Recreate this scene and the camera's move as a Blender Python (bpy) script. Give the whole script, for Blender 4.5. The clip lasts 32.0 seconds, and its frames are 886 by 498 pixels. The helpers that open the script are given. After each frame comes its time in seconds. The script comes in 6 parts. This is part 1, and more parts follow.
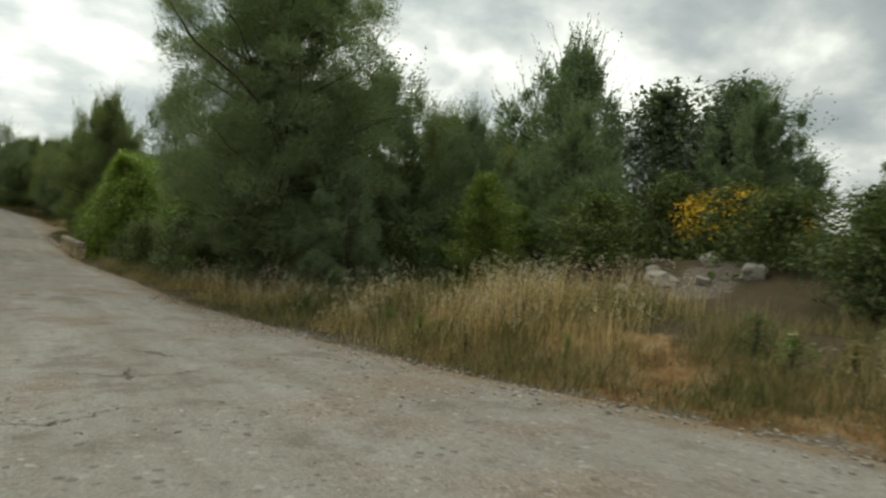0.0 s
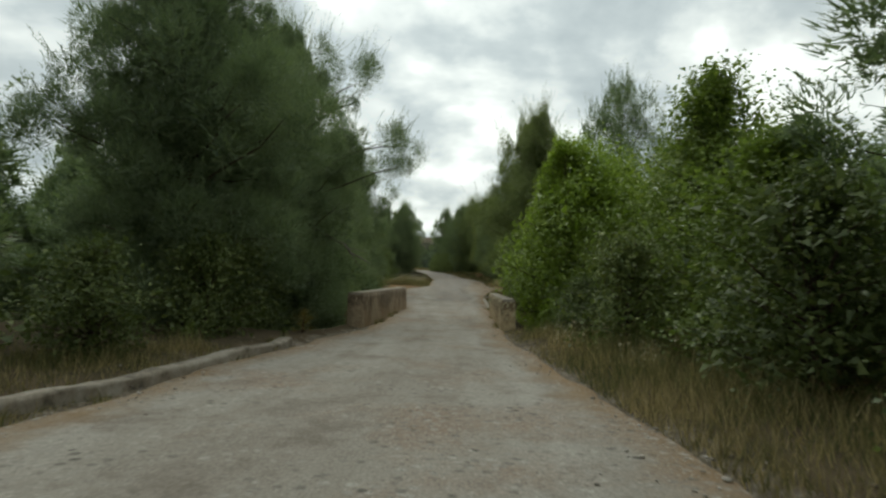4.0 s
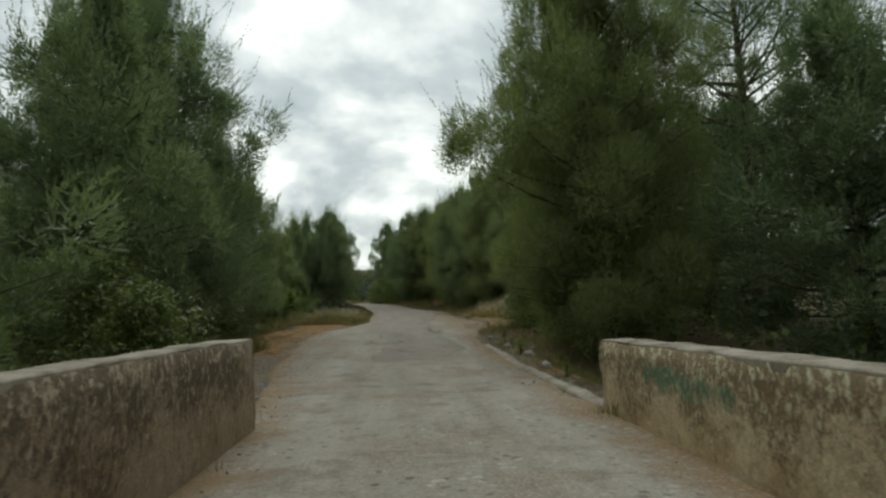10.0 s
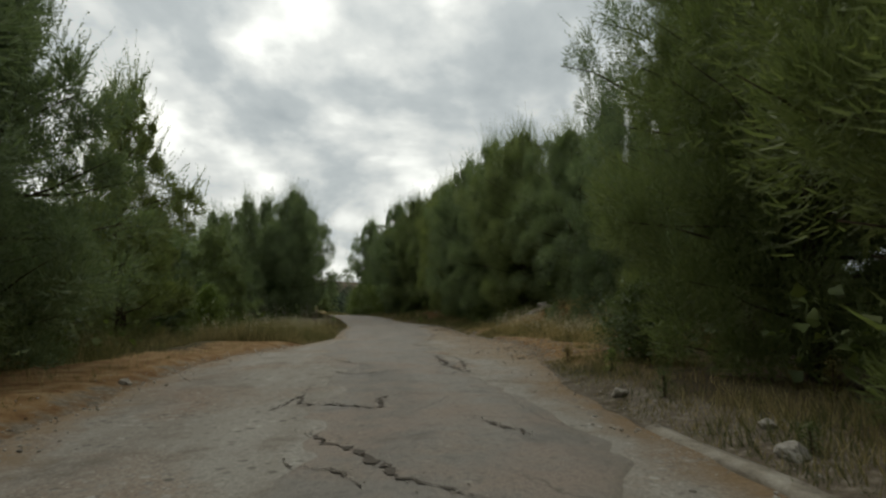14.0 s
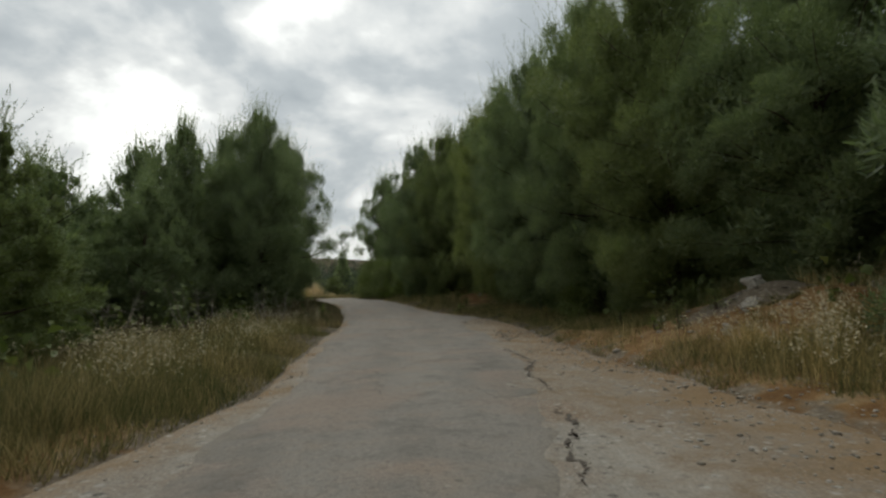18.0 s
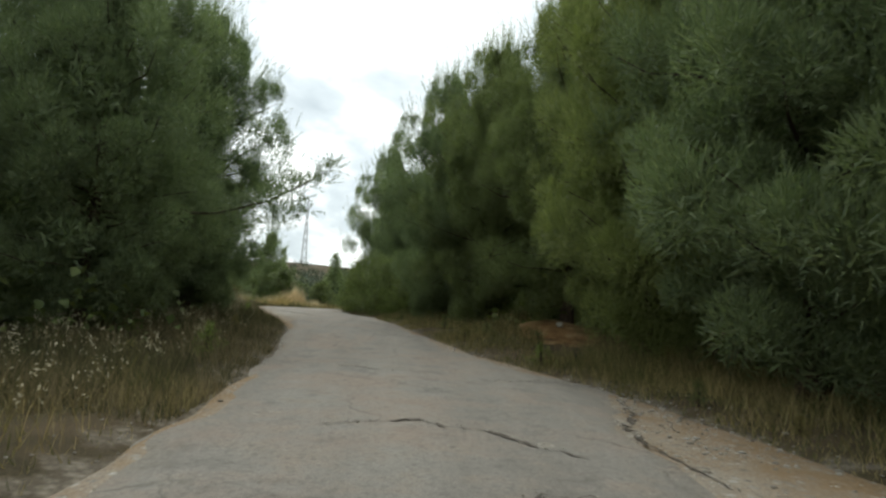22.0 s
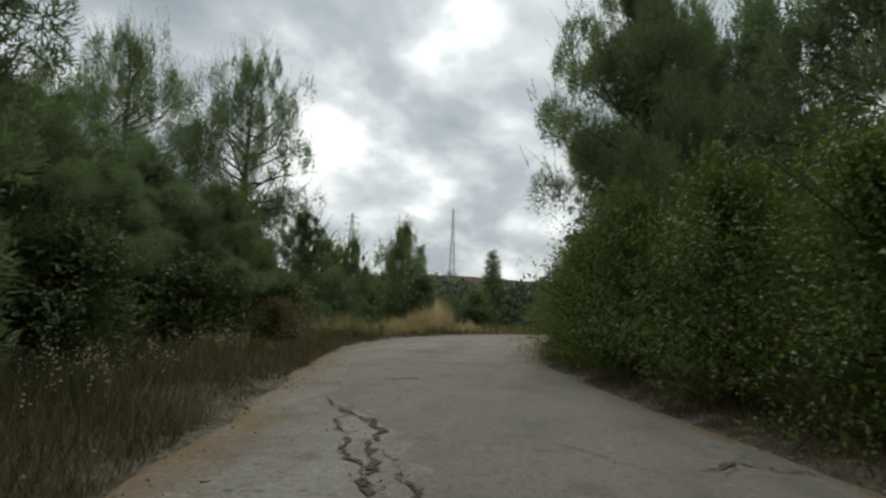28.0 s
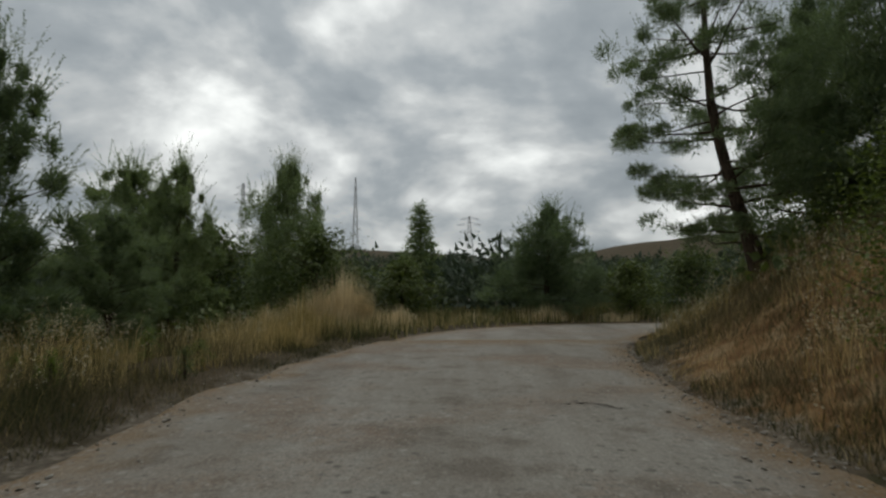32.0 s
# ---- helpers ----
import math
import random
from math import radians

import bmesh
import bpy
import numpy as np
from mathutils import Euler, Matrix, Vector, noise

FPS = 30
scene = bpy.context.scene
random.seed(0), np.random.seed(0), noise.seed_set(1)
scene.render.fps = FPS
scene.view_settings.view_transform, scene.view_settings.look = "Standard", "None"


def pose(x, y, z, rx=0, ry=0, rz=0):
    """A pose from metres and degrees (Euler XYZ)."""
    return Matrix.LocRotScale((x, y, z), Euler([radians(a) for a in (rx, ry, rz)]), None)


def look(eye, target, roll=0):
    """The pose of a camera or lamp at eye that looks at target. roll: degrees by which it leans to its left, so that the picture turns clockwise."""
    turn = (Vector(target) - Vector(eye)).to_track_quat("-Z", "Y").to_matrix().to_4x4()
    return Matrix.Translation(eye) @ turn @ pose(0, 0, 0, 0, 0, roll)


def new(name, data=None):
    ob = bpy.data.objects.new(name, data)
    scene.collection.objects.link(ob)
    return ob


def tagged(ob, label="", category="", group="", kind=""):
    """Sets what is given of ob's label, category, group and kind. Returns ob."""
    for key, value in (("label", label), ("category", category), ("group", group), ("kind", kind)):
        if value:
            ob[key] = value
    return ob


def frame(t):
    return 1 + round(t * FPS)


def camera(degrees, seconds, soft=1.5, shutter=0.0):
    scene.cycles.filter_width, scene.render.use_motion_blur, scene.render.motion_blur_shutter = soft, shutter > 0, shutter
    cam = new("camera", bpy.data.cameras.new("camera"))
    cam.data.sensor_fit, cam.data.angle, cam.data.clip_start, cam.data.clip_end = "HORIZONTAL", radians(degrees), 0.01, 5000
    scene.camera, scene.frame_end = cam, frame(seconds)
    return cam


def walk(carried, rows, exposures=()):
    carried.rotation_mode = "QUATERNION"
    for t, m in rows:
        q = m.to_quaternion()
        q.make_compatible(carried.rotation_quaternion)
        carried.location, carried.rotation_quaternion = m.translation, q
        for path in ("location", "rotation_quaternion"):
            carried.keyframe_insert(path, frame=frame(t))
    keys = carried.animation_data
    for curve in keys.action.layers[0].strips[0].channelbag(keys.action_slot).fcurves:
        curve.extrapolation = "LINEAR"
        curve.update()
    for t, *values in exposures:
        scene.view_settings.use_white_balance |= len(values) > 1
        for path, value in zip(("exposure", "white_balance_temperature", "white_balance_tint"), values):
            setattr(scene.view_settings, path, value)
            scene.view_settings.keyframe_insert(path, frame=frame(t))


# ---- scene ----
cam = camera(73.9, 32.0, soft=2.4, shutter=0.16)
PATH = [
    (0, (-2.455, -29.021, 3.265), (-1.221, -27.447, 3.245), 6.2),
    (0.5, (-1.139, -26.301, 2.984), (-0.098, -24.593, 2.964), 4.5),
    (1, (-0.075, -23.676, 2.761), (0.847, -21.901, 2.786), 3.3),
    (1.5, (0.735, -20.967, 2.485), (1.507, -19.122, 2.505), 1.8),
    (2, (1.322, -18.115, 2.327), (1.880, -16.194, 2.354), 1.2),
    (2.5, (1.398, -15.389, 2.194), (1.704, -13.413, 2.239), 1.6),
    (3, (1.212, -12.290, 2.022), (1.296, -10.293, 2.071), 1.2),
    (3.5, (0.905, -9.719, 1.910), (0.858, -7.720, 1.968), 1.5),
    (5.5, (-0.002, 0.865, 1.584), (-0.022, 2.862, 1.697), 1.1),
    (6, (-0.166, 3.272, 1.528), (-0.128, 5.268, 1.643), 0.9),
    (6.5, (-0.325, 5.494, 1.474), (-0.237, 7.489, 1.585), 0.9),
    (7, (-0.331, 7.378, 1.365), (-0.236, 9.374, 1.434), 0.6),
    (7.5, (-0.292, 9.122, 1.364), (-0.180, 11.116, 1.469), 0.6),
    (8, (-0.321, 10.804, 1.297), (-0.207, 12.795, 1.455), -1.1),
    (8.5, (-0.395, 12.426, 1.306), (-0.247, 14.418, 1.401), 0.9),
    (9, (-0.420, 13.938, 1.281), (-0.266, 15.927, 1.421), 1.7),
    (9.5, (-0.287, 15.647, 1.281), (-0.133, 17.630, 1.491), -1.4),
    (10, (-0.248, 17.650, 1.217), (-0.090, 19.636, 1.402), -2.2),
    (10.5, (-0.336, 19.605, 1.148), (-0.170, 21.595, 1.255), -0.0),
    (11, (-0.376, 21.285, 1.127), (-0.205, 23.275, 1.228), 0.6),
    (11.5, (-0.214, 22.825, 1.137), (-0.065, 24.814, 1.278), -1.1),
    (12, (-0.243, 24.505, 1.047), (-0.067, 26.494, 1.158), 0.7),
    (12.5, (-0.169, 26.161, 1.114), (-0.002, 28.151, 1.231), -0.5),
    (13, (-0.185, 28.086, 0.993), (-0.034, 30.074, 1.145), -1.0),
    (13.5, (-0.198, 30.051, 0.996), (-0.023, 32.038, 1.139), -1.4),
    (14, (-0.176, 32.069, 0.919), (0.030, 34.044, 1.158), -0.5),
    (14.5, (-0.055, 33.785, 1.024), (0.186, 35.763, 1.192), -0.6),
    (16.5, (0.164, 42.556, 1.263), (0.511, 44.518, 1.435), -1.0),
    (17, (0.504, 44.751, 1.243), (0.760, 46.727, 1.407), -1.3),
    (17.5, (0.130, 46.936, 1.299), (0.320, 48.916, 1.508), -1.1),
    (18, (-0.043, 49.37, 1.495), (0.099, 51.358, 1.660), -1.5),
    (18.5, (-0.029, 51.44, 1.362), (0.069, 53.425, 1.582), -0.7),
    (19, (-0.197, 53.720, 1.426), (-0.085, 55.703, 1.661), -0.3),
    (19.5, (-0.108, 55.899, 1.509), (-0.000, 57.884, 1.726), 0.3),
    (20, (0.072, 58.229, 1.487), (0.188, 60.214, 1.700), 0.5),
    (20.5, (0.139, 60.431, 1.473), (0.267, 62.416, 1.686), 1.1),
    (21, (-0.095, 62.628, 1.521), (0.039, 64.613, 1.718), 2.3),
    (21.5, (-0.157, 64.704, 1.621), (-0.029, 66.685, 1.861), 2.0),
    (22, (-0.230, 66.736, 1.671), (-0.104, 68.718, 1.899), 3.3),
    (22.5, (-0.220, 69.17, 1.760), (-0.210, 71.158, 1.978), 2.0),
    (23, (-0.600, 71.24, 1.822), (-0.649, 73.226, 2.058), 4.5),
    (23.5, (-0.789, 73.281, 1.863), (-0.865, 75.269, 2.072), 4.5),
    (24, (-1.012, 75.118, 1.863), (-1.083, 77.105, 2.082), 4.5),
    (24.5, (-1.193, 77.129, 1.919), (-1.243, 79.116, 2.141), 3.2),
    (26.5, (-2.546, 85.834, 2.287), (-2.707, 87.814, 2.524), 1.0),
    (27, (-3.109, 88.230, 2.567), (-3.364, 90.199, 2.810), 0.5),
    (27.5, (-3.653, 90.535, 2.555), (-3.970, 92.494, 2.800), 0.3),
    (28, (-4.218, 92.650, 2.553), (-4.584, 94.601, 2.798), 1.6),
    (28.5, (-4.756, 94.710, 2.641), (-5.218, 96.640, 2.882), 2.7),
    (29, (-5.531, 96.816, 2.730), (-5.969, 98.755, 2.953), 2.8),
    (29.5, (-6.182, 99.107, 2.853), (-6.565, 101.055, 3.097), 2.3),
    (30, (-6.626, 101.549, 2.921), (-6.944, 103.509, 3.160), 1.1),
    (30.5, (-7.111, 103.730, 2.884), (-7.362, 105.703, 3.089), 0.3),
    (31, (-7.359, 106.127, 2.942), (-7.559, 108.108, 3.134), 0.2),
    (31.5, (-7.655, 108.506, 2.908), (-7.772, 110.494, 3.088), -0.4),
    (32, (-7.916, 110.834, 3.074), (-7.954, 112.827, 3.239), -0.3),
]
# seconds, stops, kelvin, tint
EXPOSURES = [(0, -0.25, 6900, 0), (1, 0.0, 6700, 1), (2, 0.28, 6600, 1), (3, -0.15, 6600, -1), (6, -0.35, 6700, -1), (7.5, -0.1, 6700, 0), (9, -0.2, 6600, 0), (10, -0.35, 6600, 0), (11, -0.25, 6600, 0), (12, -0.1, 6700, 2), (13, -0.25, 6800, 3), (14, -0.6, 6800, 4), (17, -0.6, 6700, 6), (19, -0.4, 6600, 5), (20, -0.2, 6500, 4), (21, 0.15, 6500, 4), (23, 0.22, 6500, 2), (24, 0.18, 6600, 3), (27, -0.5, 6500, 5), (29, -0.72, 6400, 4), (30, -0.92, 6400, 4), (32, -1.06, 6500, 6)]
walk(cam, [(t, look(eye, target, roll)) for t, eye, target, roll in PATH], EXPOSURES)

# ------------------------------------------------------------------ light
SUN_UP, SUN_TURN = 52.0, -8.0
world = bpy.data.worlds.new("overcast_sky")
scene.world = world
world.use_nodes = True
wt = world.node_tree
for n in list(wt.nodes):
    wt.nodes.remove(n)


def wnode(kind, **at):
    n = wt.nodes.new(kind)
    for k, v in at.items():
        setattr(n, k, v)
    return n


def wmath(op, a, b=None):
    n = wnode("ShaderNodeMath", operation=op)
    for i, v in enumerate((a, b)):
        if v is None:
            continue
        if isinstance(v, (int, float)):
            n.inputs[i].default_value = v
        else:
            wt.links.new(v, n.inputs[i])
    return n.outputs[0]


tc = wnode("ShaderNodeTexCoord")
sep = wnode("ShaderNodeSeparateXYZ")
wt.links.new(tc.outputs["Generated"], sep.inputs[0])
high = wmath("ADD", wmath("MAXIMUM", sep.outputs[2], 0.0), 0.42)
comb = wnode("ShaderNodeCombineXYZ")
wt.links.new(wmath("DIVIDE", sep.outputs[0], high), comb.inputs[0])
wt.links.new(wmath("DIVIDE", sep.outputs[1], high), comb.inputs[1])
n1 = wnode("ShaderNodeTexNoise")
n1.inputs["Scale"].default_value, n1.inputs["Detail"].default_value = 1.9, 7.0
n1.inputs["Roughness"].default_value, n1.inputs["Distortion"].default_value = 0.52, 0.25
wt.links.new(comb.outputs[0], n1.inputs["Vector"])
n2 = wnode("ShaderNodeTexNoise")
n2.inputs["Scale"].default_value, n2.inputs["Detail"].default_value = 5.5, 5.0
wt.links.new(comb.outputs[0], n2.inputs["Vector"])
heap = wmath("ADD", wmath("MULTIPLY", n1.outputs["Fac"], 0.78), wmath("MULTIPLY", n2.outputs["Fac"], 0.22))
ramp = wnode("ShaderNodeValToRGB")
el = ramp.color_ramp.elements
el[0].position, el[0].color = 0.36, (0.42, 0.47, 0.52, 1)
el[1].position, el[1].color = 0.63, (1.95, 1.95, 1.93, 1)
e = el.new(0.46)
e.color = (0.64, 0.685, 0.73, 1)
e = el.new(0.52)
e.color = (0.96, 0.98, 1.0, 1)
wt.links.new(heap, ramp.inputs[0])
sky = wnode("ShaderNodeTexSky", sky_type="NISHITA", sun_disc=False, sun_elevation=radians(SUN_UP), sun_rotation=radians(SUN_TURN))
bg_sky, bg_cloud, mix, wout = wnode("ShaderNodeBackground"), wnode("ShaderNodeBackground"), wnode("ShaderNodeMixShader"), wnode("ShaderNodeOutputWorld")
bg_sky.inputs[1].default_value = 0.10
mix.inputs[0].default_value = 0.93
wt.links.new(sky.outputs[0], bg_sky.inputs[0])
# the cloud is thinner and brighter round the hidden sun
toward = wnode("ShaderNodeVectorMath", operation="DOT_PRODUCT")
norm = wnode("ShaderNodeVectorMath", operation="NORMALIZE")
wt.links.new(tc.outputs["Generated"], norm.inputs[0])
wt.links.new(norm.outputs[0], toward.inputs[0])
toward.inputs[1].default_value = (math.cos(radians(SUN_UP)) * math.sin(radians(SUN_TURN)), math.cos(radians(SUN_UP)) * math.cos(radians(SUN_TURN)), math.sin(radians(SUN_UP)))
glow = wmath("ADD", wmath("MULTIPLY", wmath("POWER", wmath("MAXIMUM", toward.outputs["Value"], 0.0), 2.0), 0.62), 0.83)
wt.links.new(glow, bg_cloud.inputs[1])
wt.links.new(ramp.outputs[0], bg_cloud.inputs[0])
wt.links.new(bg_sky.outputs[0], mix.inputs[1])
wt.links.new(bg_cloud.outputs[0], mix.inputs[2])
wt.links.new(mix.outputs[0], wout.inputs[0])

sun = new("sun", bpy.data.lights.new("sun", "SUN"))
sun.data.energy, sun.data.angle, sun.data.color = 1.0, radians(20), (1.0, 0.97, 0.92)
sun.matrix_world = look((60 * math.sin(radians(SUN_TURN)), 60 * math.cos(radians(SUN_TURN)), 60 * math.tan(radians(SUN_UP))), (0, 0, 0))


# ------------------------------------------------------------------ materials
def material(name, rough=0.8, spec=0.3):
    m = bpy.data.materials.new(name)
    m.use_nodes = True
    b = m.node_tree.nodes["Principled BSDF"]
    b.inputs["Roughness"].default_value = rough
    b.inputs["Specular IOR Level"].default_value = spec
    return m, m.node_tree, b


def tex(nt, kind, vec, scale, detail=4.0, rough=0.55, **at):
    n = nt.nodes.new(kind)
    for k, v in at.items():
        setattr(n, k, v)
    n.inputs["Scale"].default_value = scale
    if kind == "ShaderNodeTexNoise":
        n.inputs["Detail"].default_value, n.inputs["Roughness"].default_value = detail, rough
    nt.links.new(vec, n.inputs["Vector"])
    return n


def steps(nt, fac, *stops):
    r = nt.nodes.new("ShaderNodeValToRGB")
    el = r.color_ramp.elements
    while len(el) < len(stops):
        el.new(0.5)
    for e, (p, c) in zip(el, stops):
        e.position, e.color = p, (*c, 1) if len(c) == 3 else c
    nt.links.new(fac, r.inputs[0])
    return r.outputs[0]


def grey(v):
    return (v, v, v)


def blend(nt, fac, a, b, mode="MIX"):
    n = nt.nodes.new("ShaderNodeMix")
    n.data_type, n.blend_type = "RGBA", mode
    for sock, v in ((n.inputs[0], fac), (n.inputs[6], a), (n.inputs[7], b)):
        if isinstance(v, (int, float)):
            sock.default_value = v
        elif isinstance(v, tuple):
            sock.default_value = (*v, 1)
        else:
            nt.links.new(v, sock)
    return n.outputs[2]


def bump(nt, b, height, strength, dist):
    n = nt.nodes.new("ShaderNodeBump")
    n.inputs["Strength"].default_value, n.inputs["Distance"].default_value = strength, dist
    nt.links.new(height, n.inputs["Height"])
    nt.links.new(n.outputs[0], b.inputs["Normal"])


def spread_of(nt, name):
    n = nt.nodes.new("ShaderNodeAttribute")
    n.attribute_name = name
    return n.outputs["Fac"]


def calc(nt, op, a, b):
    n = nt.nodes.new("ShaderNodeMath")
    n.operation = op
    for i, v in enumerate((a, b)):
        if isinstance(v, (int, float)):
            n.inputs[i].default_value = v
        else:
            nt.links.new(v, n.inputs[i])
    return n.outputs[0]


def coords(nt, kind="Object"):
    return nt.nodes.new("ShaderNodeTexCoord").outputs[kind]


def stretched(nt, vec, x, y, z):
    n = nt.nodes.new("ShaderNodeMapping")
    n.inputs["Scale"].default_value = (x, y, z)
    nt.links.new(vec, n.inputs["Vector"])
    return n.outputs[0]


def earth_material():
    """Dry earth and litter; the attribute "bare" says where ochre soil lies open, "pale" where stony rubble does."""
    m, nt, b = material("dry_earth", 0.95, 0.1)
    v = coords(nt)
    big, mid, fine = tex(nt, "ShaderNodeTexNoise", v, 0.25, 5), tex(nt, "ShaderNodeTexNoise", v, 2.2, 6), tex(nt, "ShaderNodeTexNoise", v, 28, 5, 0.7)
    c = steps(nt, big.outputs["Fac"], (0.35, (0.070, 0.058, 0.034)), (0.52, (0.105, 0.080, 0.048)), (0.68, (0.066, 0.066, 0.032)))
    c = blend(nt, steps(nt, mid.outputs["Fac"], (0.42, grey(0.0)), (0.62, grey(0.75))), c, (0.13, 0.098, 0.060))
    soil = steps(nt, mid.outputs["Fac"], (0.36, (0.17, 0.092, 0.038)), (0.5, (0.275, 0.162, 0.070)), (0.64, (0.355, 0.25, 0.135)))
    ragged = calc(nt, "ADD", spread_of(nt, "bare"), calc(nt, "MULTIPLY", calc(nt, "SUBTRACT", mid.outputs["Fac"], 0.5), 1.3))
    c = blend(nt, steps(nt, ragged, (0.35, grey(0.0)), (0.62, grey(0.95))), c, soil)
    peb = tex(nt, "ShaderNodeTexVoronoi", v, 9)
    rub = blend(nt, 0.6, (0.26, 0.22, 0.17), steps(nt, peb.outputs["Distance"], (0.1, (0.36, 0.32, 0.26)), (0.6, (0.10, 0.085, 0.065))))
    ragged = calc(nt, "ADD", spread_of(nt, "pale"), calc(nt, "MULTIPLY", calc(nt, "SUBTRACT", mid.outputs["Fac"], 0.5), 1.6))
    c = blend(nt, steps(nt, ragged, (0.4, grey(0.0)), (0.7, grey(0.9))), c, rub)
    c = blend(nt, 0.7, c, steps(nt, fine.outputs["Fac"], (0.3, grey(0.35)), (0.7, grey(1.2))), "MULTIPLY")
    nt.links.new(c, b.inputs["Base Color"])
    bump(nt, b, fine.outputs["Fac"], 0.6, 0.04)
    return m


def broken_stone(nt, v, c, scale, mid, low, high, strength, tone):
    """Flat broken stones bedded in the surface, thick where the middle noise is high."""
    n = tex(nt, "ShaderNodeTexVoronoi", v, scale)
    n.inputs["Randomness"].default_value = 1.0
    spot = steps(nt, n.outputs["Distance"], (0.26, grey(1.0)), (0.42, grey(0.0)))
    tint = blend(nt, 0.75, (0.5, 0.5, 0.5), n.outputs["Color"])
    bw = nt.nodes.new("ShaderNodeRGBToBW")
    nt.links.new(tint, bw.inputs[0])
    shade = steps(nt, bw.outputs[0], (0.28, tuple(q * 0.42 for q in tone)), (0.52, tone), (0.75, tuple(min(q * 1.55, 0.7) for q in tone)))
    keep = steps(nt, mid, (low, grey(0.0)), (high, grey(strength)))
    return blend(nt, blend(nt, 1.0, spot, keep, "MULTIPLY"), c, shade), n.outputs["Distance"]


def gravel_material():
    """Dusty lane: worn tracks along it, bedded stones, pinkish soil; "wear" is the distance in from its edge."""
    m, nt, b = material("dusty_gravel", 0.92, 0.15)
    v = coords(nt)
    lane = tex(nt, "ShaderNodeTexNoise", stretched(nt, v, 1.0, 0.10, 1), 1.0, 5, 0.6)
    mid, fine = tex(nt, "ShaderNodeTexNoise", v, 1.1, 7, 0.68), tex(nt, "ShaderNodeTexNoise", v, 35, 4, 0.75)
    c = steps(nt, lane.outputs["Fac"], (0.32, (0.254, 0.224, 0.186)), (0.5, (0.324, 0.296, 0.252)), (0.68, (0.385, 0.359, 0.315)))
    pink = tex(nt, "ShaderNodeTexNoise", v, 0.45, 5, 0.6)
    c = blend(nt, steps(nt, pink.outputs["Fac"], (0.50, grey(0.0)), (0.66, grey(0.8))), c, (0.282, 0.207, 0.150))
    c = blend(nt, steps(nt, mid.outputs["Fac"], (0.36, grey(0.65)), (0.48, grey(0.0))), c, (0.179, 0.150, 0.120))
    edge = calc(nt, "ADD", spread_of(nt, "wear"), calc(nt, "MULTIPLY", calc(nt, "SUBTRACT", mid.outputs["Fac"], 0.5), 1.6))
    c = blend(nt, steps(nt, edge, (0.05, grey(0.95)), (0.85, grey(0.0))), c, (0.265, 0.178, 0.095))
    c, near = broken_stone(nt, v, c, 8, mid.outputs["Fac"], 0.44, 0.58, 0.9, (0.291, 0.273, 0.240))
    c, small = broken_stone(nt, v, c, 26, pink.outputs["Fac"], 0.36, 0.6, 0.75, (0.320, 0.301, 0.263))
    c = blend(nt, 0.7, c, steps(nt, fine.outputs["Fac"], (0.3, grey(0.45)), (0.7, grey(1.3))), "MULTIPLY")
    nt.links.new(c, b.inputs["Base Color"])
    bump(nt, b, blend(nt, 0.5, fine.outputs["Fac"], mid.outputs["Fac"]), 0.6, 0.045)
    return m


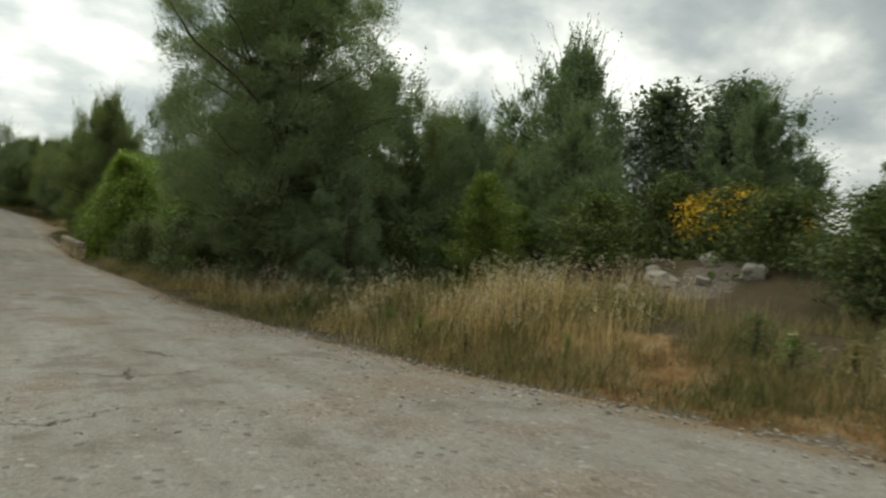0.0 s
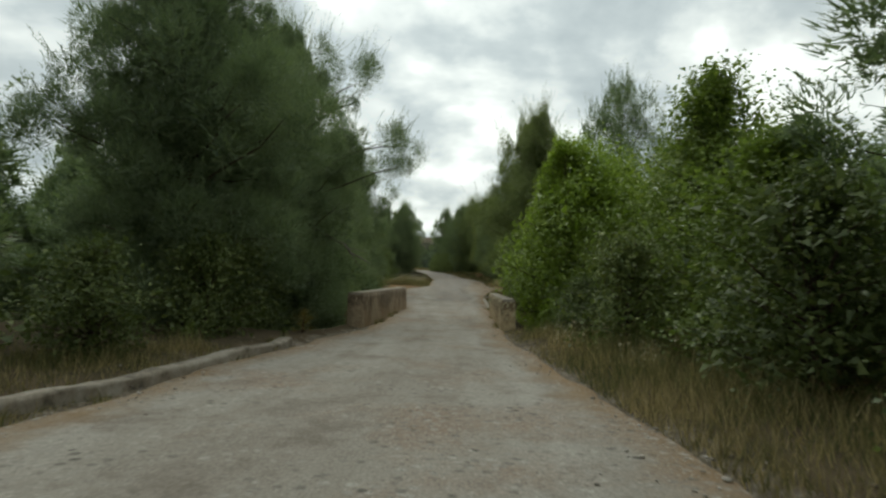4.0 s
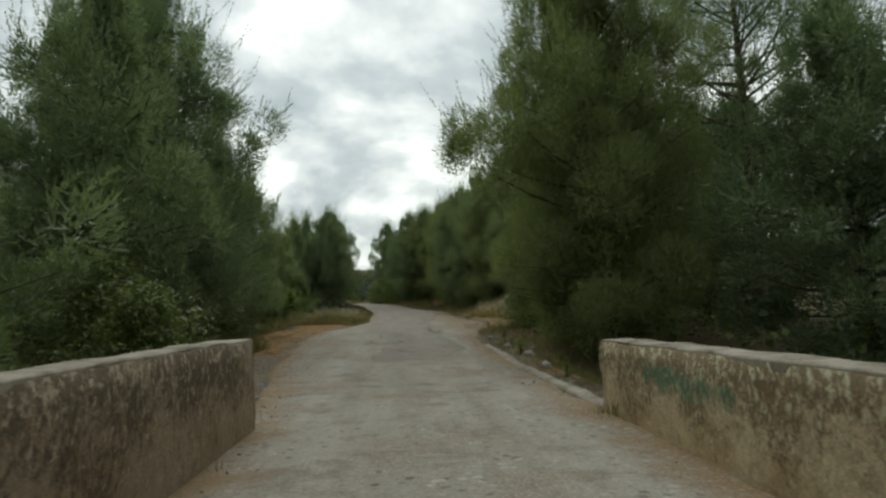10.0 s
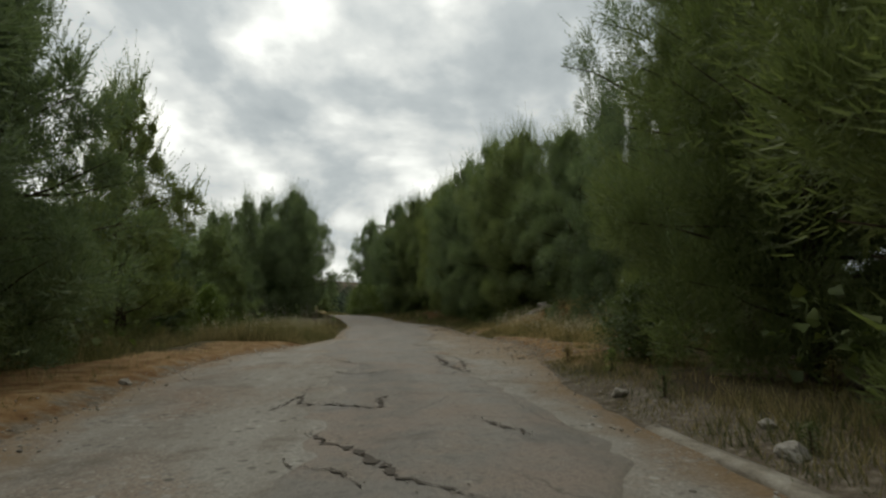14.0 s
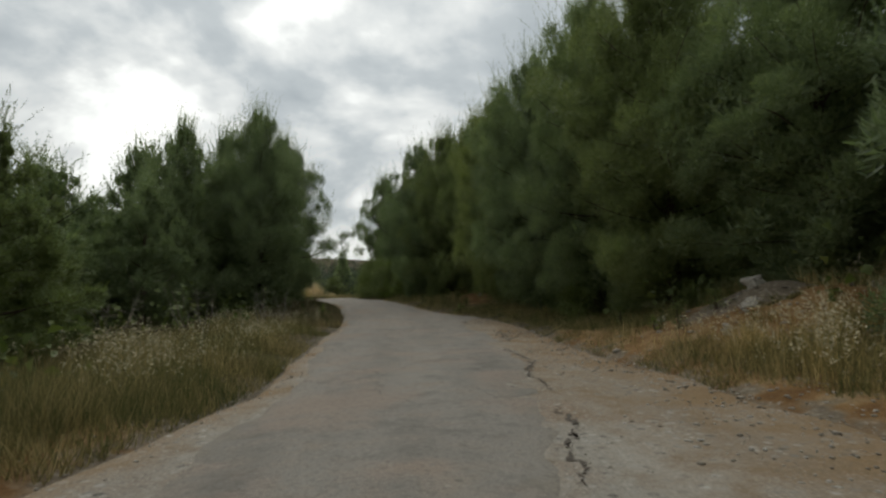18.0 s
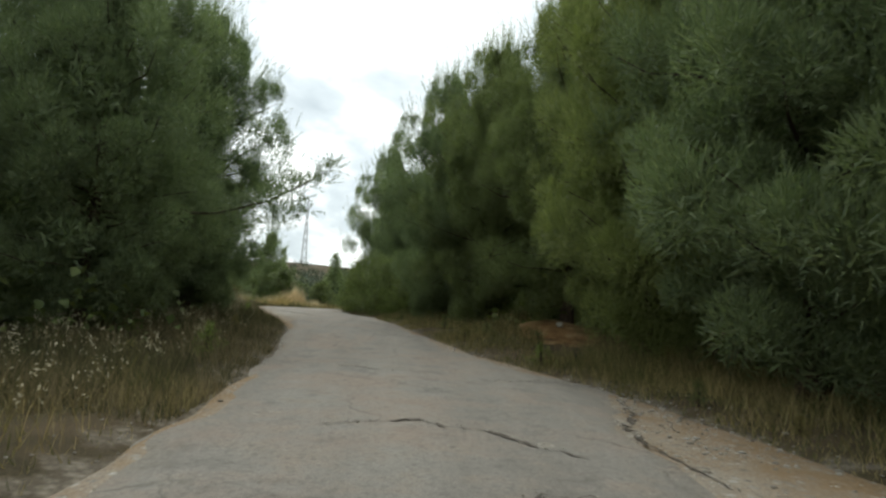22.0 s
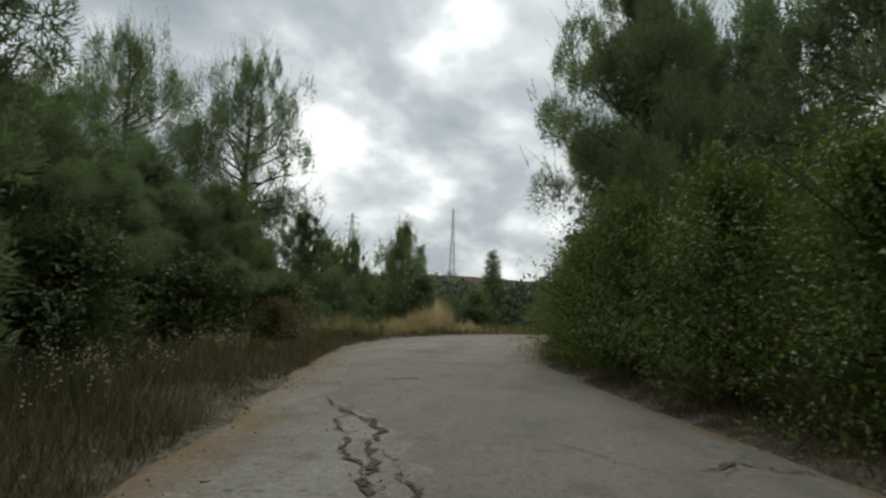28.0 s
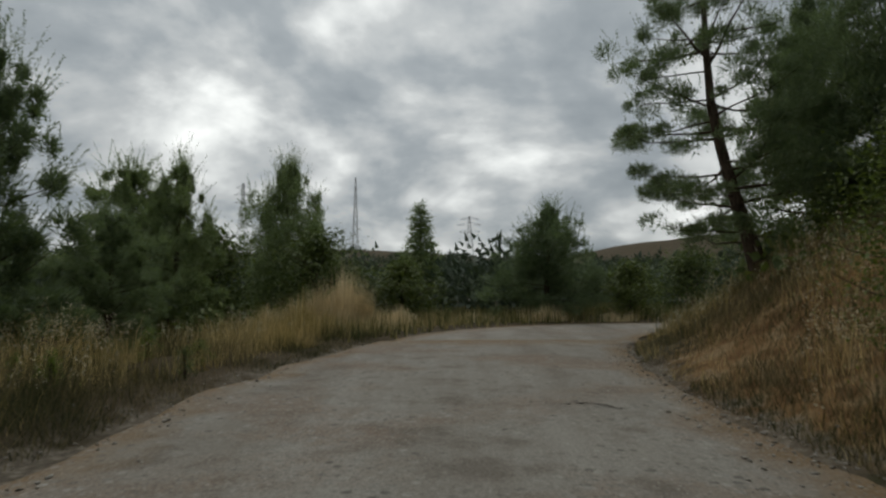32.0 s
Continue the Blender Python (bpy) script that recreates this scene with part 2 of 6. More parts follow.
def asphalt_material():
    """Old dusty asphalt, worn through to gravel at its edges; "wear" is the distance in from them."""
    m, nt, b = material("worn_asphalt", 0.85, 0.25)
    v = coords(nt)
    lane = tex(nt, "ShaderNodeTexNoise", stretched(nt, v, 0.9, 0.12, 1), 1.1, 5, 0.6)
    mid, fine = tex(nt, "ShaderNodeTexNoise", v, 1.8, 7, 0.68), tex(nt, "ShaderNodeTexNoise", v, 60, 3, 0.75)
    c = steps(nt, lane.outputs["Fac"], (0.3, (0.204, 0.186, 0.160)), (0.52, (0.252, 0.232, 0.203)), (0.7, (0.291, 0.270, 0.235)))
    c = blend(nt, steps(nt, mid.outputs["Fac"], (0.50, grey(0.0)), (0.68, grey(0.75))), c, (0.278, 0.235, 0.187))
    c = blend(nt, steps(nt, mid.outputs["Fac"], (0.34, grey(0.6)), (0.46, grey(0.0))), c, (0.131, 0.117, 0.103))
    pink = tex(nt, "ShaderNodeTexNoise", v, 0.55, 6, 0.66)
    c = blend(nt, steps(nt, pink.outputs["Fac"], (0.48, grey(0.0)), (0.64, grey(0.7))), c, (0.30, 0.235, 0.185))
    warp = blend(nt, 0.55, v, mid.outputs["Color"], "ADD")
    cr = tex(nt, "ShaderNodeTexVoronoi", stretched(nt, warp, 0.8, 0.45, 1), 0.9, feature="DISTANCE_TO_EDGE")
    line = steps(nt, cr.outputs["Distance"], (0.0, grey(0.8)), (0.014, grey(0.0)))
    patch = tex(nt, "ShaderNodeTexNoise", v, 0.35, 3)
    line = blend(nt, 1.0, line, steps(nt, patch.outputs["Fac"], (0.5, grey(0.0)), (0.6, grey(0.75))), "MULTIPLY")
    c = blend(nt, line, c, (0.061, 0.052, 0.044))
    edge = calc(nt, "ADD", spread_of(nt, "wear"), calc(nt, "MULTIPLY", calc(nt, "SUBTRACT", mid.outputs["Fac"], 0.5), 1.9))
    c = blend(nt, steps(nt, edge, (0.0, grey(0.7)), (0.28, grey(0.0))), c, (0.252, 0.222, 0.178))
    c, near = broken_stone(nt, v, c, 10, mid.outputs["Fac"], 0.50, 0.66, 0.7, (0.239, 0.217, 0.187))
    c = blend(nt, 0.65, c, steps(nt, fine.outputs["Fac"], (0.3, grey(0.5)), (0.7, grey(1.3))), "MULTIPLY")
    rim = tex(nt, "ShaderNodeTexVoronoi", v, 21)
    c = blend(nt, steps(nt, rim.outputs["Distance"], (0.58, grey(0.0)), (0.78, grey(0.28))), c, (0.096, 0.085, 0.074))
    nt.links.new(c, b.inputs["Base Color"])
    bump(nt, b, blend(nt, 0.4, fine.outputs["Fac"], mid.outputs["Fac"]), 0.5, 0.03)
    return m


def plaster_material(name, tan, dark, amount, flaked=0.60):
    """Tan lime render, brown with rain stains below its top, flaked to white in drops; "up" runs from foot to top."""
    m, nt, b = material(name, 0.93, 0.15)
    v = coords(nt)
    wide = tex(nt, "ShaderNodeTexNoise", v, 0.8, 6, 0.65)
    blot, fine = tex(nt, "ShaderNodeTexNoise", v, 6.5, 9, 0.76), tex(nt, "ShaderNodeTexNoise", v, 48, 4, 0.75)
    run = tex(nt, "ShaderNodeTexNoise", stretched(nt, v, 5, 5, 3.8), 2.8, 9, 0.82)
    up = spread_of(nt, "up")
    c = steps(nt, blot.outputs["Fac"], (0.32, tuple(q * 0.62 for q in tan)), (0.5, tan), (0.66, tuple(q * 1.25 for q in tan)))
    c = blend(nt, steps(nt, wide.outputs["Fac"], (0.44, grey(0.0)), (0.62, grey(0.7))), c, tuple(q * f for q, f in zip(tan, (0.80, 0.70, 0.56))))
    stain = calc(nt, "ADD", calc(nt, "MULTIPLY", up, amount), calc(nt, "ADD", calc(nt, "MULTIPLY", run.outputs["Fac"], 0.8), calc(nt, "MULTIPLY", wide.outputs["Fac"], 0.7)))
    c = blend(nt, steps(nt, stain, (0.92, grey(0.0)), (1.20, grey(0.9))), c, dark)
    flake = tex(nt, "ShaderNodeTexNoise", stretched(nt, v, 1.5, 1.5, 1.1), 9.5, 8, 0.72)
    white = calc(nt, "ADD", flake.outputs["Fac"], calc(nt, "MULTIPLY", up, 0.10))
    c = blend(nt, steps(nt, white, (flaked, grey(0.0)), (flaked + 0.06, grey(0.8))), c, tuple(min(q * 1.25 + 0.06, 0.66) for q in tan))
    c = blend(nt, 0.6, c, steps(nt, fine.outputs["Fac"], (0.3, grey(0.45)), (0.7, grey(1.25))), "MULTIPLY")
    paint = tex(nt, "ShaderNodeTexNoise", stretched(nt, v, 1, 1.0, 0.8), 3.2, 5, 0.6)
    sprayed = calc(nt, "MULTIPLY", spread_of(nt, "paint"), calc(nt, "MULTIPLY", paint.outputs["Fac"], 1.7))
    c = blend(nt, steps(nt, sprayed, (0.62, grey(0.0)), (0.8, grey(0.55))), c, (0.06, 0.20, 0.12))
    nt.links.new(c, b.inputs["Base Color"])
    bump(nt, b, blend(nt, 0.5, blot.outputs["Fac"], flake.outputs["Fac"]), 0.9, 0.05)
    return m


def concrete_material():
    m, nt, b = material("pale_concrete", 0.9, 0.2)
    v = coords(nt)
    mid, fine = tex(nt, "ShaderNodeTexNoise", v, 2.6, 8, 0.7), tex(nt, "ShaderNodeTexNoise", v, 45, 3, 0.75)
    c = steps(nt, mid.outputs["Fac"], (0.34, (0.12, 0.105, 0.08)), (0.45, (0.27, 0.235, 0.185)), (0.62, (0.40, 0.365, 0.305)))
    c = blend(nt, 0.6, c, steps(nt, fine.outputs["Fac"], (0.3, grey(0.5)), (0.7, grey(1.2))), "MULTIPLY")
    nt.links.new(c, b.inputs["Base Color"])
    bump(nt, b, mid.outputs["Fac"], 0.6, 0.03)
    return m


def stone_material():
    m, nt, b = material("limestone", 0.9, 0.2)
    info = nt.nodes.new("ShaderNodeNewGeometry")
    fine = tex(nt, "ShaderNodeTexNoise", coords(nt), 18, 5, 0.7)
    c = steps(nt, info.outputs["Random Per Island"], (0.0, (0.20, 0.17, 0.135)), (0.5, (0.36, 0.33, 0.28)), (1.0, (0.50, 0.47, 0.42)))
    c = blend(nt, 0.6, c, steps(nt, fine.outputs["Fac"], (0.3, grey(0.5)), (0.7, grey(1.2))), "MULTIPLY")
    nt.links.new(c, b.inputs["Base Color"])
    bump(nt, b, fine.outputs["Fac"], 0.5, 0.02)
    return m


def bark_material(name="pine_bark", a=(0.045, 0.034, 0.026), c2=(0.13, 0.095, 0.07)):
    m, nt, b = material(name, 0.95, 0.1)
    n = tex(nt, "ShaderNodeTexNoise", stretched(nt, coords(nt), 5, 5, 1.2), 3.0, 6, 0.65)
    nt.links.new(steps(nt, n.outputs["Fac"], (0.35, a), (0.65, c2)), b.inputs["Base Color"])
    bump(nt, b, n.outputs["Fac"], 0.8, 0.03)
    return m


def leaf_material(name, dark, light, tip, through_light=0.25, rough=0.55, spec=0.3, spread=0.35):
    """Foliage: tone varies from tree to tree, from clump to clump and from leaf to leaf."""
    m, nt, b = material(name, rough, spec)
    geo, info = nt.nodes.new("ShaderNodeNewGeometry"), nt.nodes.new("ShaderNodeObjectInfo")
    clump = tex(nt, "ShaderNodeTexNoise", coords(nt), 0.9, 3)
    c = steps(nt, geo.outputs["Random Per Island"], (0.0, dark), (0.75, light), (1.0, tip))
    c = blend(nt, steps(nt, clump.outputs["Fac"], (0.35, grey(0.0)), (0.65, grey(0.55))), c, light)
    c = blend(nt, spread, c, steps(nt, info.outputs["Random"], (0.0, (0.55, 0.62, 0.60)), (0.5, (1.0, 1.0, 1.0)), (1.0, (1.45, 1.35, 0.95))), "MULTIPLY")
    nt.links.new(c, b.inputs["Base Color"])
    tr, mixer = nt.nodes.new("ShaderNodeBsdfTranslucent"), nt.nodes.new("ShaderNodeMixShader")
    nt.links.new(blend(nt, 1.0, c, (1.15, 1.25, 0.7), "MULTIPLY"), tr.inputs[0])
    mixer.inputs[0].default_value = through_light
    out = nt.nodes["Material Output"]
    nt.links.new(b.outputs[0], mixer.inputs[1])
    nt.links.new(tr.outputs[0], mixer.inputs[2])
    nt.links.new(mixer.outputs[0], out.inputs[0])
    return m


def grass_material(name, stops, dark):
    """Grass: tone by patch and from blade to blade."""
    m, nt, b = material(name, 0.7, 0.2)
    geo = nt.nodes.new("ShaderNodeNewGeometry")
    v = coords(nt)
    patch = tex(nt, "ShaderNodeTexNoise", v, 0.5, 4, 0.6)
    own = calc(nt, "MULTIPLY", calc(nt, "SUBTRACT", geo.outputs["Random Per Island"], 0.5), 0.42)
    c = steps(nt, calc(nt, "ADD", patch.outputs["Fac"], own), *stops)
    c = blend(nt, 0.8, c, steps(nt, geo.outputs["Random Per Island"], (0.0, dark), (0.5, grey(0.85)), (1.0, grey(1.3))), "MULTIPLY")
    nt.links.new(c, b.inputs["Base Color"])
    tr, mixer = nt.nodes.new("ShaderNodeBsdfTranslucent"), nt.nodes.new("ShaderNodeMixShader")
    nt.links.new(c, tr.inputs[0])
    mixer.inputs[0].default_value = 0.3
    nt.links.new(b.outputs[0], mixer.inputs[1])
    nt.links.new(tr.outputs[0], mixer.inputs[2])
    nt.links.new(mixer.outputs[0], nt.nodes["Material Output"].inputs[0])
    return m


def plain_material(name, color, rough=0.6, metal=0.0):
    m, nt, b = material(name, rough)
    n = tex(nt, "ShaderNodeTexNoise", coords(nt), 6, 4)
    k = tuple(v * 0.75 for v in color)
    nt.links.new(steps(nt, n.outputs["Fac"], (0.3, k), (0.7, color)), b.inputs["Base Color"])
    b.inputs["Metallic"].default_value = metal
    return m


EARTH, GRAVEL, ASPHALT = earth_material(), gravel_material(), asphalt_material()
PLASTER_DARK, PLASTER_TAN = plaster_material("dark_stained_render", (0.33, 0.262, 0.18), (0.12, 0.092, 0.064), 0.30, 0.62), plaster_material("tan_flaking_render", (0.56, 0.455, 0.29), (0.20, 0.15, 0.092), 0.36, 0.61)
CONCRETE, STONE, BARK = concrete_material(), stone_material(), bark_material()
PINE = leaf_material("pine_needles", (0.118, 0.16, 0.102), (0.215, 0.268, 0.155), (0.285, 0.332, 0.195), 0.36)
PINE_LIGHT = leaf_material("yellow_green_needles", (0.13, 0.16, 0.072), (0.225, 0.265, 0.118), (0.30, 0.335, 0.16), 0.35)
BROAD = leaf_material("broad_leaves", (0.11, 0.165, 0.028), (0.24, 0.32, 0.055), (0.35, 0.43, 0.10), 0.45, 0.45, 0.4, 0.12)
LIGHT = leaf_material("light_green_leaves", (0.09, 0.135, 0.03), (0.20, 0.26, 0.062), (0.30, 0.35, 0.10), 0.42, 0.5, 0.35, 0.2)
SHRUB = leaf_material("shrub_leaves", (0.055, 0.08, 0.03), (0.135, 0.172, 0.058), (0.22, 0.25, 0.09), 0.28)
HEDGE = leaf_material("hedge_leaves", (0.06, 0.088, 0.022), (0.15, 0.20, 0.045), (0.27, 0.31, 0.09), 0.32, 0.5, 0.35, 0.15)
BLUISH = leaf_material("grey_green_leaves", (0.07, 0.10, 0.06), (0.15, 0.19, 0.12), (0.30, 0.34, 0.27), 0.42, 0.5, 0.4, 0.15)
BROWNISH = leaf_material("dry_shrub_leaves", (0.10, 0.075, 0.036), (0.19, 0.142, 0.066), (0.27, 0.20, 0.095), 0.25)
DRYISH = leaf_material("yellowing_weed_leaves", (0.13, 0.12, 0.04), (0.25, 0.21, 0.075), (0.38, 0.31, 0.12), 0.3)
FARWOOD = leaf_material("far_wood_leaves", (0.035, 0.052, 0.036), (0.07, 0.095, 0.062), (0.11, 0.135, 0.085), 0.15)
FLOWER = plain_material("yellow_flowers", (0.72, 0.46, 0.02), 0.6)
# Steel paled beyond its own tone: the haze of distance is in the colour.
STEEL = plain_material("haze_pale_steel", (0.62, 0.63, 0.64), 0.5, 0.0)
RUBBLE = plain_material("dark_crack_rubble", (0.11, 0.092, 0.074), 0.95)
STRAW = grass_material("pale_straw", ((0.3, (0.64, 0.52, 0.30)), (0.5, (0.76, 0.64, 0.40)), (0.7, (0.80, 0.70, 0.48))), grey(0.8))
OATS = grass_material("dry_oats", ((0.28, (0.27, 0.24, 0.085)), (0.47, (0.50, 0.38, 0.15)), (0.66, (0.72, 0.57, 0.28))), grey(0.5))
SEDGE = grass_material("mixed_verge_grass", ((0.26, (0.11, 0.138, 0.045)), (0.44, (0.185, 0.19, 0.074)), (0.58, (0.295, 0.245, 0.10)), (0.74, (0.44, 0.36, 0.185))), grey(0.5))
DULL = grass_material("dull_verge_grass", ((0.26, (0.075, 0.088, 0.038)), (0.44, (0.125, 0.122, 0.056)), (0.58, (0.19, 0.158, 0.08)), (0.74, (0.28, 0.23, 0.13))), grey(0.5))
GOLD = grass_material("golden_oats", ((0.28, (0.40, 0.29, 0.10)), (0.47, (0.68, 0.47, 0.18)), (0.66, (0.84, 0.65, 0.32))), grey(0.65))
SEED = grass_material("pale_seed_heads", ((0.3, (0.62, 0.56, 0.38)), (0.6, (0.80, 0.73, 0.53)), (0.8, (0.76, 0.67, 0.45))), grey(0.75))


# ------------------------------------------------------------------ mesh helpers
def mesh(name, verts, faces, mat, smooth=False):
    """A mesh from arrays; all faces have the same number of corners."""
    verts, faces = np.asarray(verts, np.float32), np.asarray(faces, np.int32)
    me = bpy.data.meshes.new(name)
    me.vertices.add(len(verts))
    me.vertices.foreach_set("co", verts.ravel())
    k = faces.shape[1]
    me.loops.add(faces.size)
    me.loops.foreach_set("vertex_index", faces.ravel())
    me.polygons.add(len(faces))
    me.polygons.foreach_set("loop_start", np.arange(0, faces.size, k, dtype=np.int32))
    if smooth:
        me.polygons.foreach_set("use_smooth", np.ones(len(faces), bool))
    me.materials.append(mat)
    me.update(calc_edges=True)
    return me


def spread(me, name, values):
    """Store a number for each corner point of a mesh, for its material."""
    me.attributes.new(name, "FLOAT", "POINT").data.foreach_set("value", np.ascontiguousarray(values, np.float32).ravel())
    return me


def part(name, me, parent, label=""):
    ob = new(name, me)
    ob.parent = parent
    return tagged(ob, label)


def thing(name, x, y, z, label, category, group="", turn=0.0):
    ob = new(name)
    ob.empty_display_size = 0.3
    ob.matrix_basis = pose(x, y, z, 0, 0, turn)
    return tagged(ob, label, category, group)


def tubes(paths, sides=6):
    """Tapered tubes, one for each list of (x, y, z, radius)."""
    V, F, base = [], [], 0
    a = np.linspace(0, 2 * np.pi, sides, endpoint=False)
    for path in paths:
        p = np.asarray(path, float)
        d = np.gradient(p[:, :3], axis=0)
        d /= np.linalg.norm(d, axis=1)[:, None] + 1e-9
        side = np.cross(d, np.where(np.abs(d[:, 2:3]) > 0.9, [[1.0, 0, 0]], [[0, 0, 1.0]]))
        side /= np.linalg.norm(side, axis=1)[:, None] + 1e-9
        up = np.cross(side, d)
        ring = p[:, None, :3] + p[:, None, 3:4] * (np.cos(a)[None, :, None] * side[:, None] + np.sin(a)[None, :, None] * up[:, None])
        V.append(ring.reshape(-1, 3))
        n = len(p)
        i, j = np.meshgrid(np.arange(n - 1), np.arange(sides), indexing="ij")
        jn = (j + 1) % sides
        F.append(base + np.stack([i * sides + j, i * sides + jn, (i + 1) * sides + jn, (i + 1) * sides + j], -1).reshape(-1, 4))
        base += n * sides
    return np.concatenate(V), np.concatenate(F)


def unit(v):
    return v / (np.linalg.norm(v, axis=-1, keepdims=True) + 1e-9)


def blades(root, way, length, width, rng):
    """One thin triangle a blade, of random roll about its way."""
    n = len(root)
    side = unit(np.cross(way, rng.normal(size=(n, 3)))) * (width / 2)[:, None]
    V = np.stack([root - side, root + side, root + way * length[:, None]], 1).reshape(-1, 3)
    return V, np.arange(3 * n).reshape(-1, 3)


def leaves(at, normal, way, size, rng, fold=0.18):
    """Pointed leaves of four triangles each, folded along the midrib."""
    n = len(at)
    way = unit(way - normal * (way * normal).sum(1, keepdims=True))
    side = np.cross(normal, way)
    s = size[:, None]
    lift = normal * s * fold
    tipdrop = -normal * s * 0.12
    pts = [at, at + way * s * 0.45 + side * s * 0.42 + lift, at + way * s + tipdrop, at + way * s * 0.45 - side * s * 0.42 + lift, at + way * s * 0.5]
    V = np.stack(pts, 1).reshape(-1, 3)
    f = np.array([[0, 1, 4], [1, 2, 4], [2, 3, 4], [3, 0, 4]])
    return V, (np.arange(n)[:, None, None] * 5 + f[None]).reshape(-1, 3)


# ------------------------------------------------------------------ road and ground
# Road stations: y of the middle, left edge x, right edge x, height.
LINE = np.array([
    (-60, -34.0, -25.0, 3.3), (-48, -20.0, -9.5, 2.75), (-38, -10.0, 1.0, 2.25), (-29, -6.0, 4.6, 1.78), (-22, -4.2, 3.6, 1.28), (-16, -3.2, 3.05, 0.92),
    (-10, -2.7, 2.65, 0.62), (-4, -3.2, 2.70, 0.40), (1, -3.5, 2.65, 0.20), (6, -3.0, 2.30, 0.08), (10, -2.3, 2.10, 0.0), (18, -2.2, 2.25, -0.14),
    (26, -2.4, 2.55, -0.27), (32, -3.4, 2.75, -0.38), (38, -4.0, 2.80, -0.30), (45, -4.4, 3.4, -0.06), (52, -3.6, 4.6, 0.04), (58, -2.4, 4.4, 0.12),
    (64, -2.5, 4.1, 0.22), (70, -2.5, 4.2, 0.36), (76, -2.7, 3.75, 0.50), (82, -3.3, 1.85, 0.72), (88, -4.3, 0.1, 1.14), (94, -6.4, -1.0, 1.34),
    (100, -8.2, -2.5, 1.46), (106, -9.7, -4.1, 1.56), (112, -11.2, -4.65, 1.64), (118, -11.7, -4.6, 1.70), (124, -11.2, -3.9, 1.74), (130, -10.1, -2.2, 1.76)])
ROAD_Y = LINE[:, 0]


def smooth_at(y, column):
    """Monotone smooth interpolation of a column of the road's stations."""
    y = np.clip(np.asarray(y, float), ROAD_Y[0], ROAD_Y[-1])
    v = LINE[:, column]
    slope = np.gradient(v, ROAD_Y)
    i = np.clip(np.searchsorted(ROAD_Y, y) - 1, 0, len(ROAD_Y) - 2)
    h = ROAD_Y[i + 1] - ROAD_Y[i]
    t = (y - ROAD_Y[i]) / h
    return (v[i] * (1 + 2 * t) * (1 - t) ** 2 + slope[i] * h * t * (1 - t) ** 2 + v[i + 1] * t * t * (3 - 2 * t) + slope[i + 1] * h * t * t * (t - 1))


def wave(x, y, size, seed):
    """Smooth value noise in about -1..1, of that size in metres."""
    x, y = np.asarray(x, float) / size + seed * 17.3, np.asarray(y, float) / size + seed * 9.1
    ix, iy = np.floor(x), np.floor(y)
    fx, fy = x - ix, y - iy
    fx, fy = fx * fx * (3 - 2 * fx), fy * fy * (3 - 2 * fy)

    def rnd(a, b):
        s = np.sin(a * 127.1 + b * 311.7 + seed * 74.7) * 43758.5453
        return (s - np.floor(s)) * 2 - 1

    return (rnd(ix, iy) * (1 - fx) + rnd(ix + 1, iy) * fx) * (1 - fy) + (rnd(ix, iy + 1) * (1 - fx) + rnd(ix + 1, iy + 1) * fx) * fy


def ease(v, a, b):
    t = np.clip((np.asarray(v, float) - a) / (b - a), 0, 1)
    return t * t * (3 - 2 * t)


def bend_out(x, y):
    """How far a place lies inside the last bend, where the road swings away to the right (negative: on the road)."""
    r = np.hypot(x - 3.0, y - 128.0)
    return np.where((y > 128) & (x < 14), np.maximum(r - 12.6, 5.2 - r), np.where((x >= 3) & (y > 128), np.maximum(y - 140.5, 133.2 - y), 99.0))


def outside(x, y):
    """Distance out from the road's edges: negative on the road; and the side, -1 left or 1 right."""
    l, r = smooth_at(y, 1), smooth_at(y, 2)
    d = np.maximum(l - x, x - r)
    d = np.where(y > 129, 99.0, d)
    d = np.minimum(d, bend_out(x, y))
    side = np.where(x < (l + r) / 2, -1, 1)
    return d, side


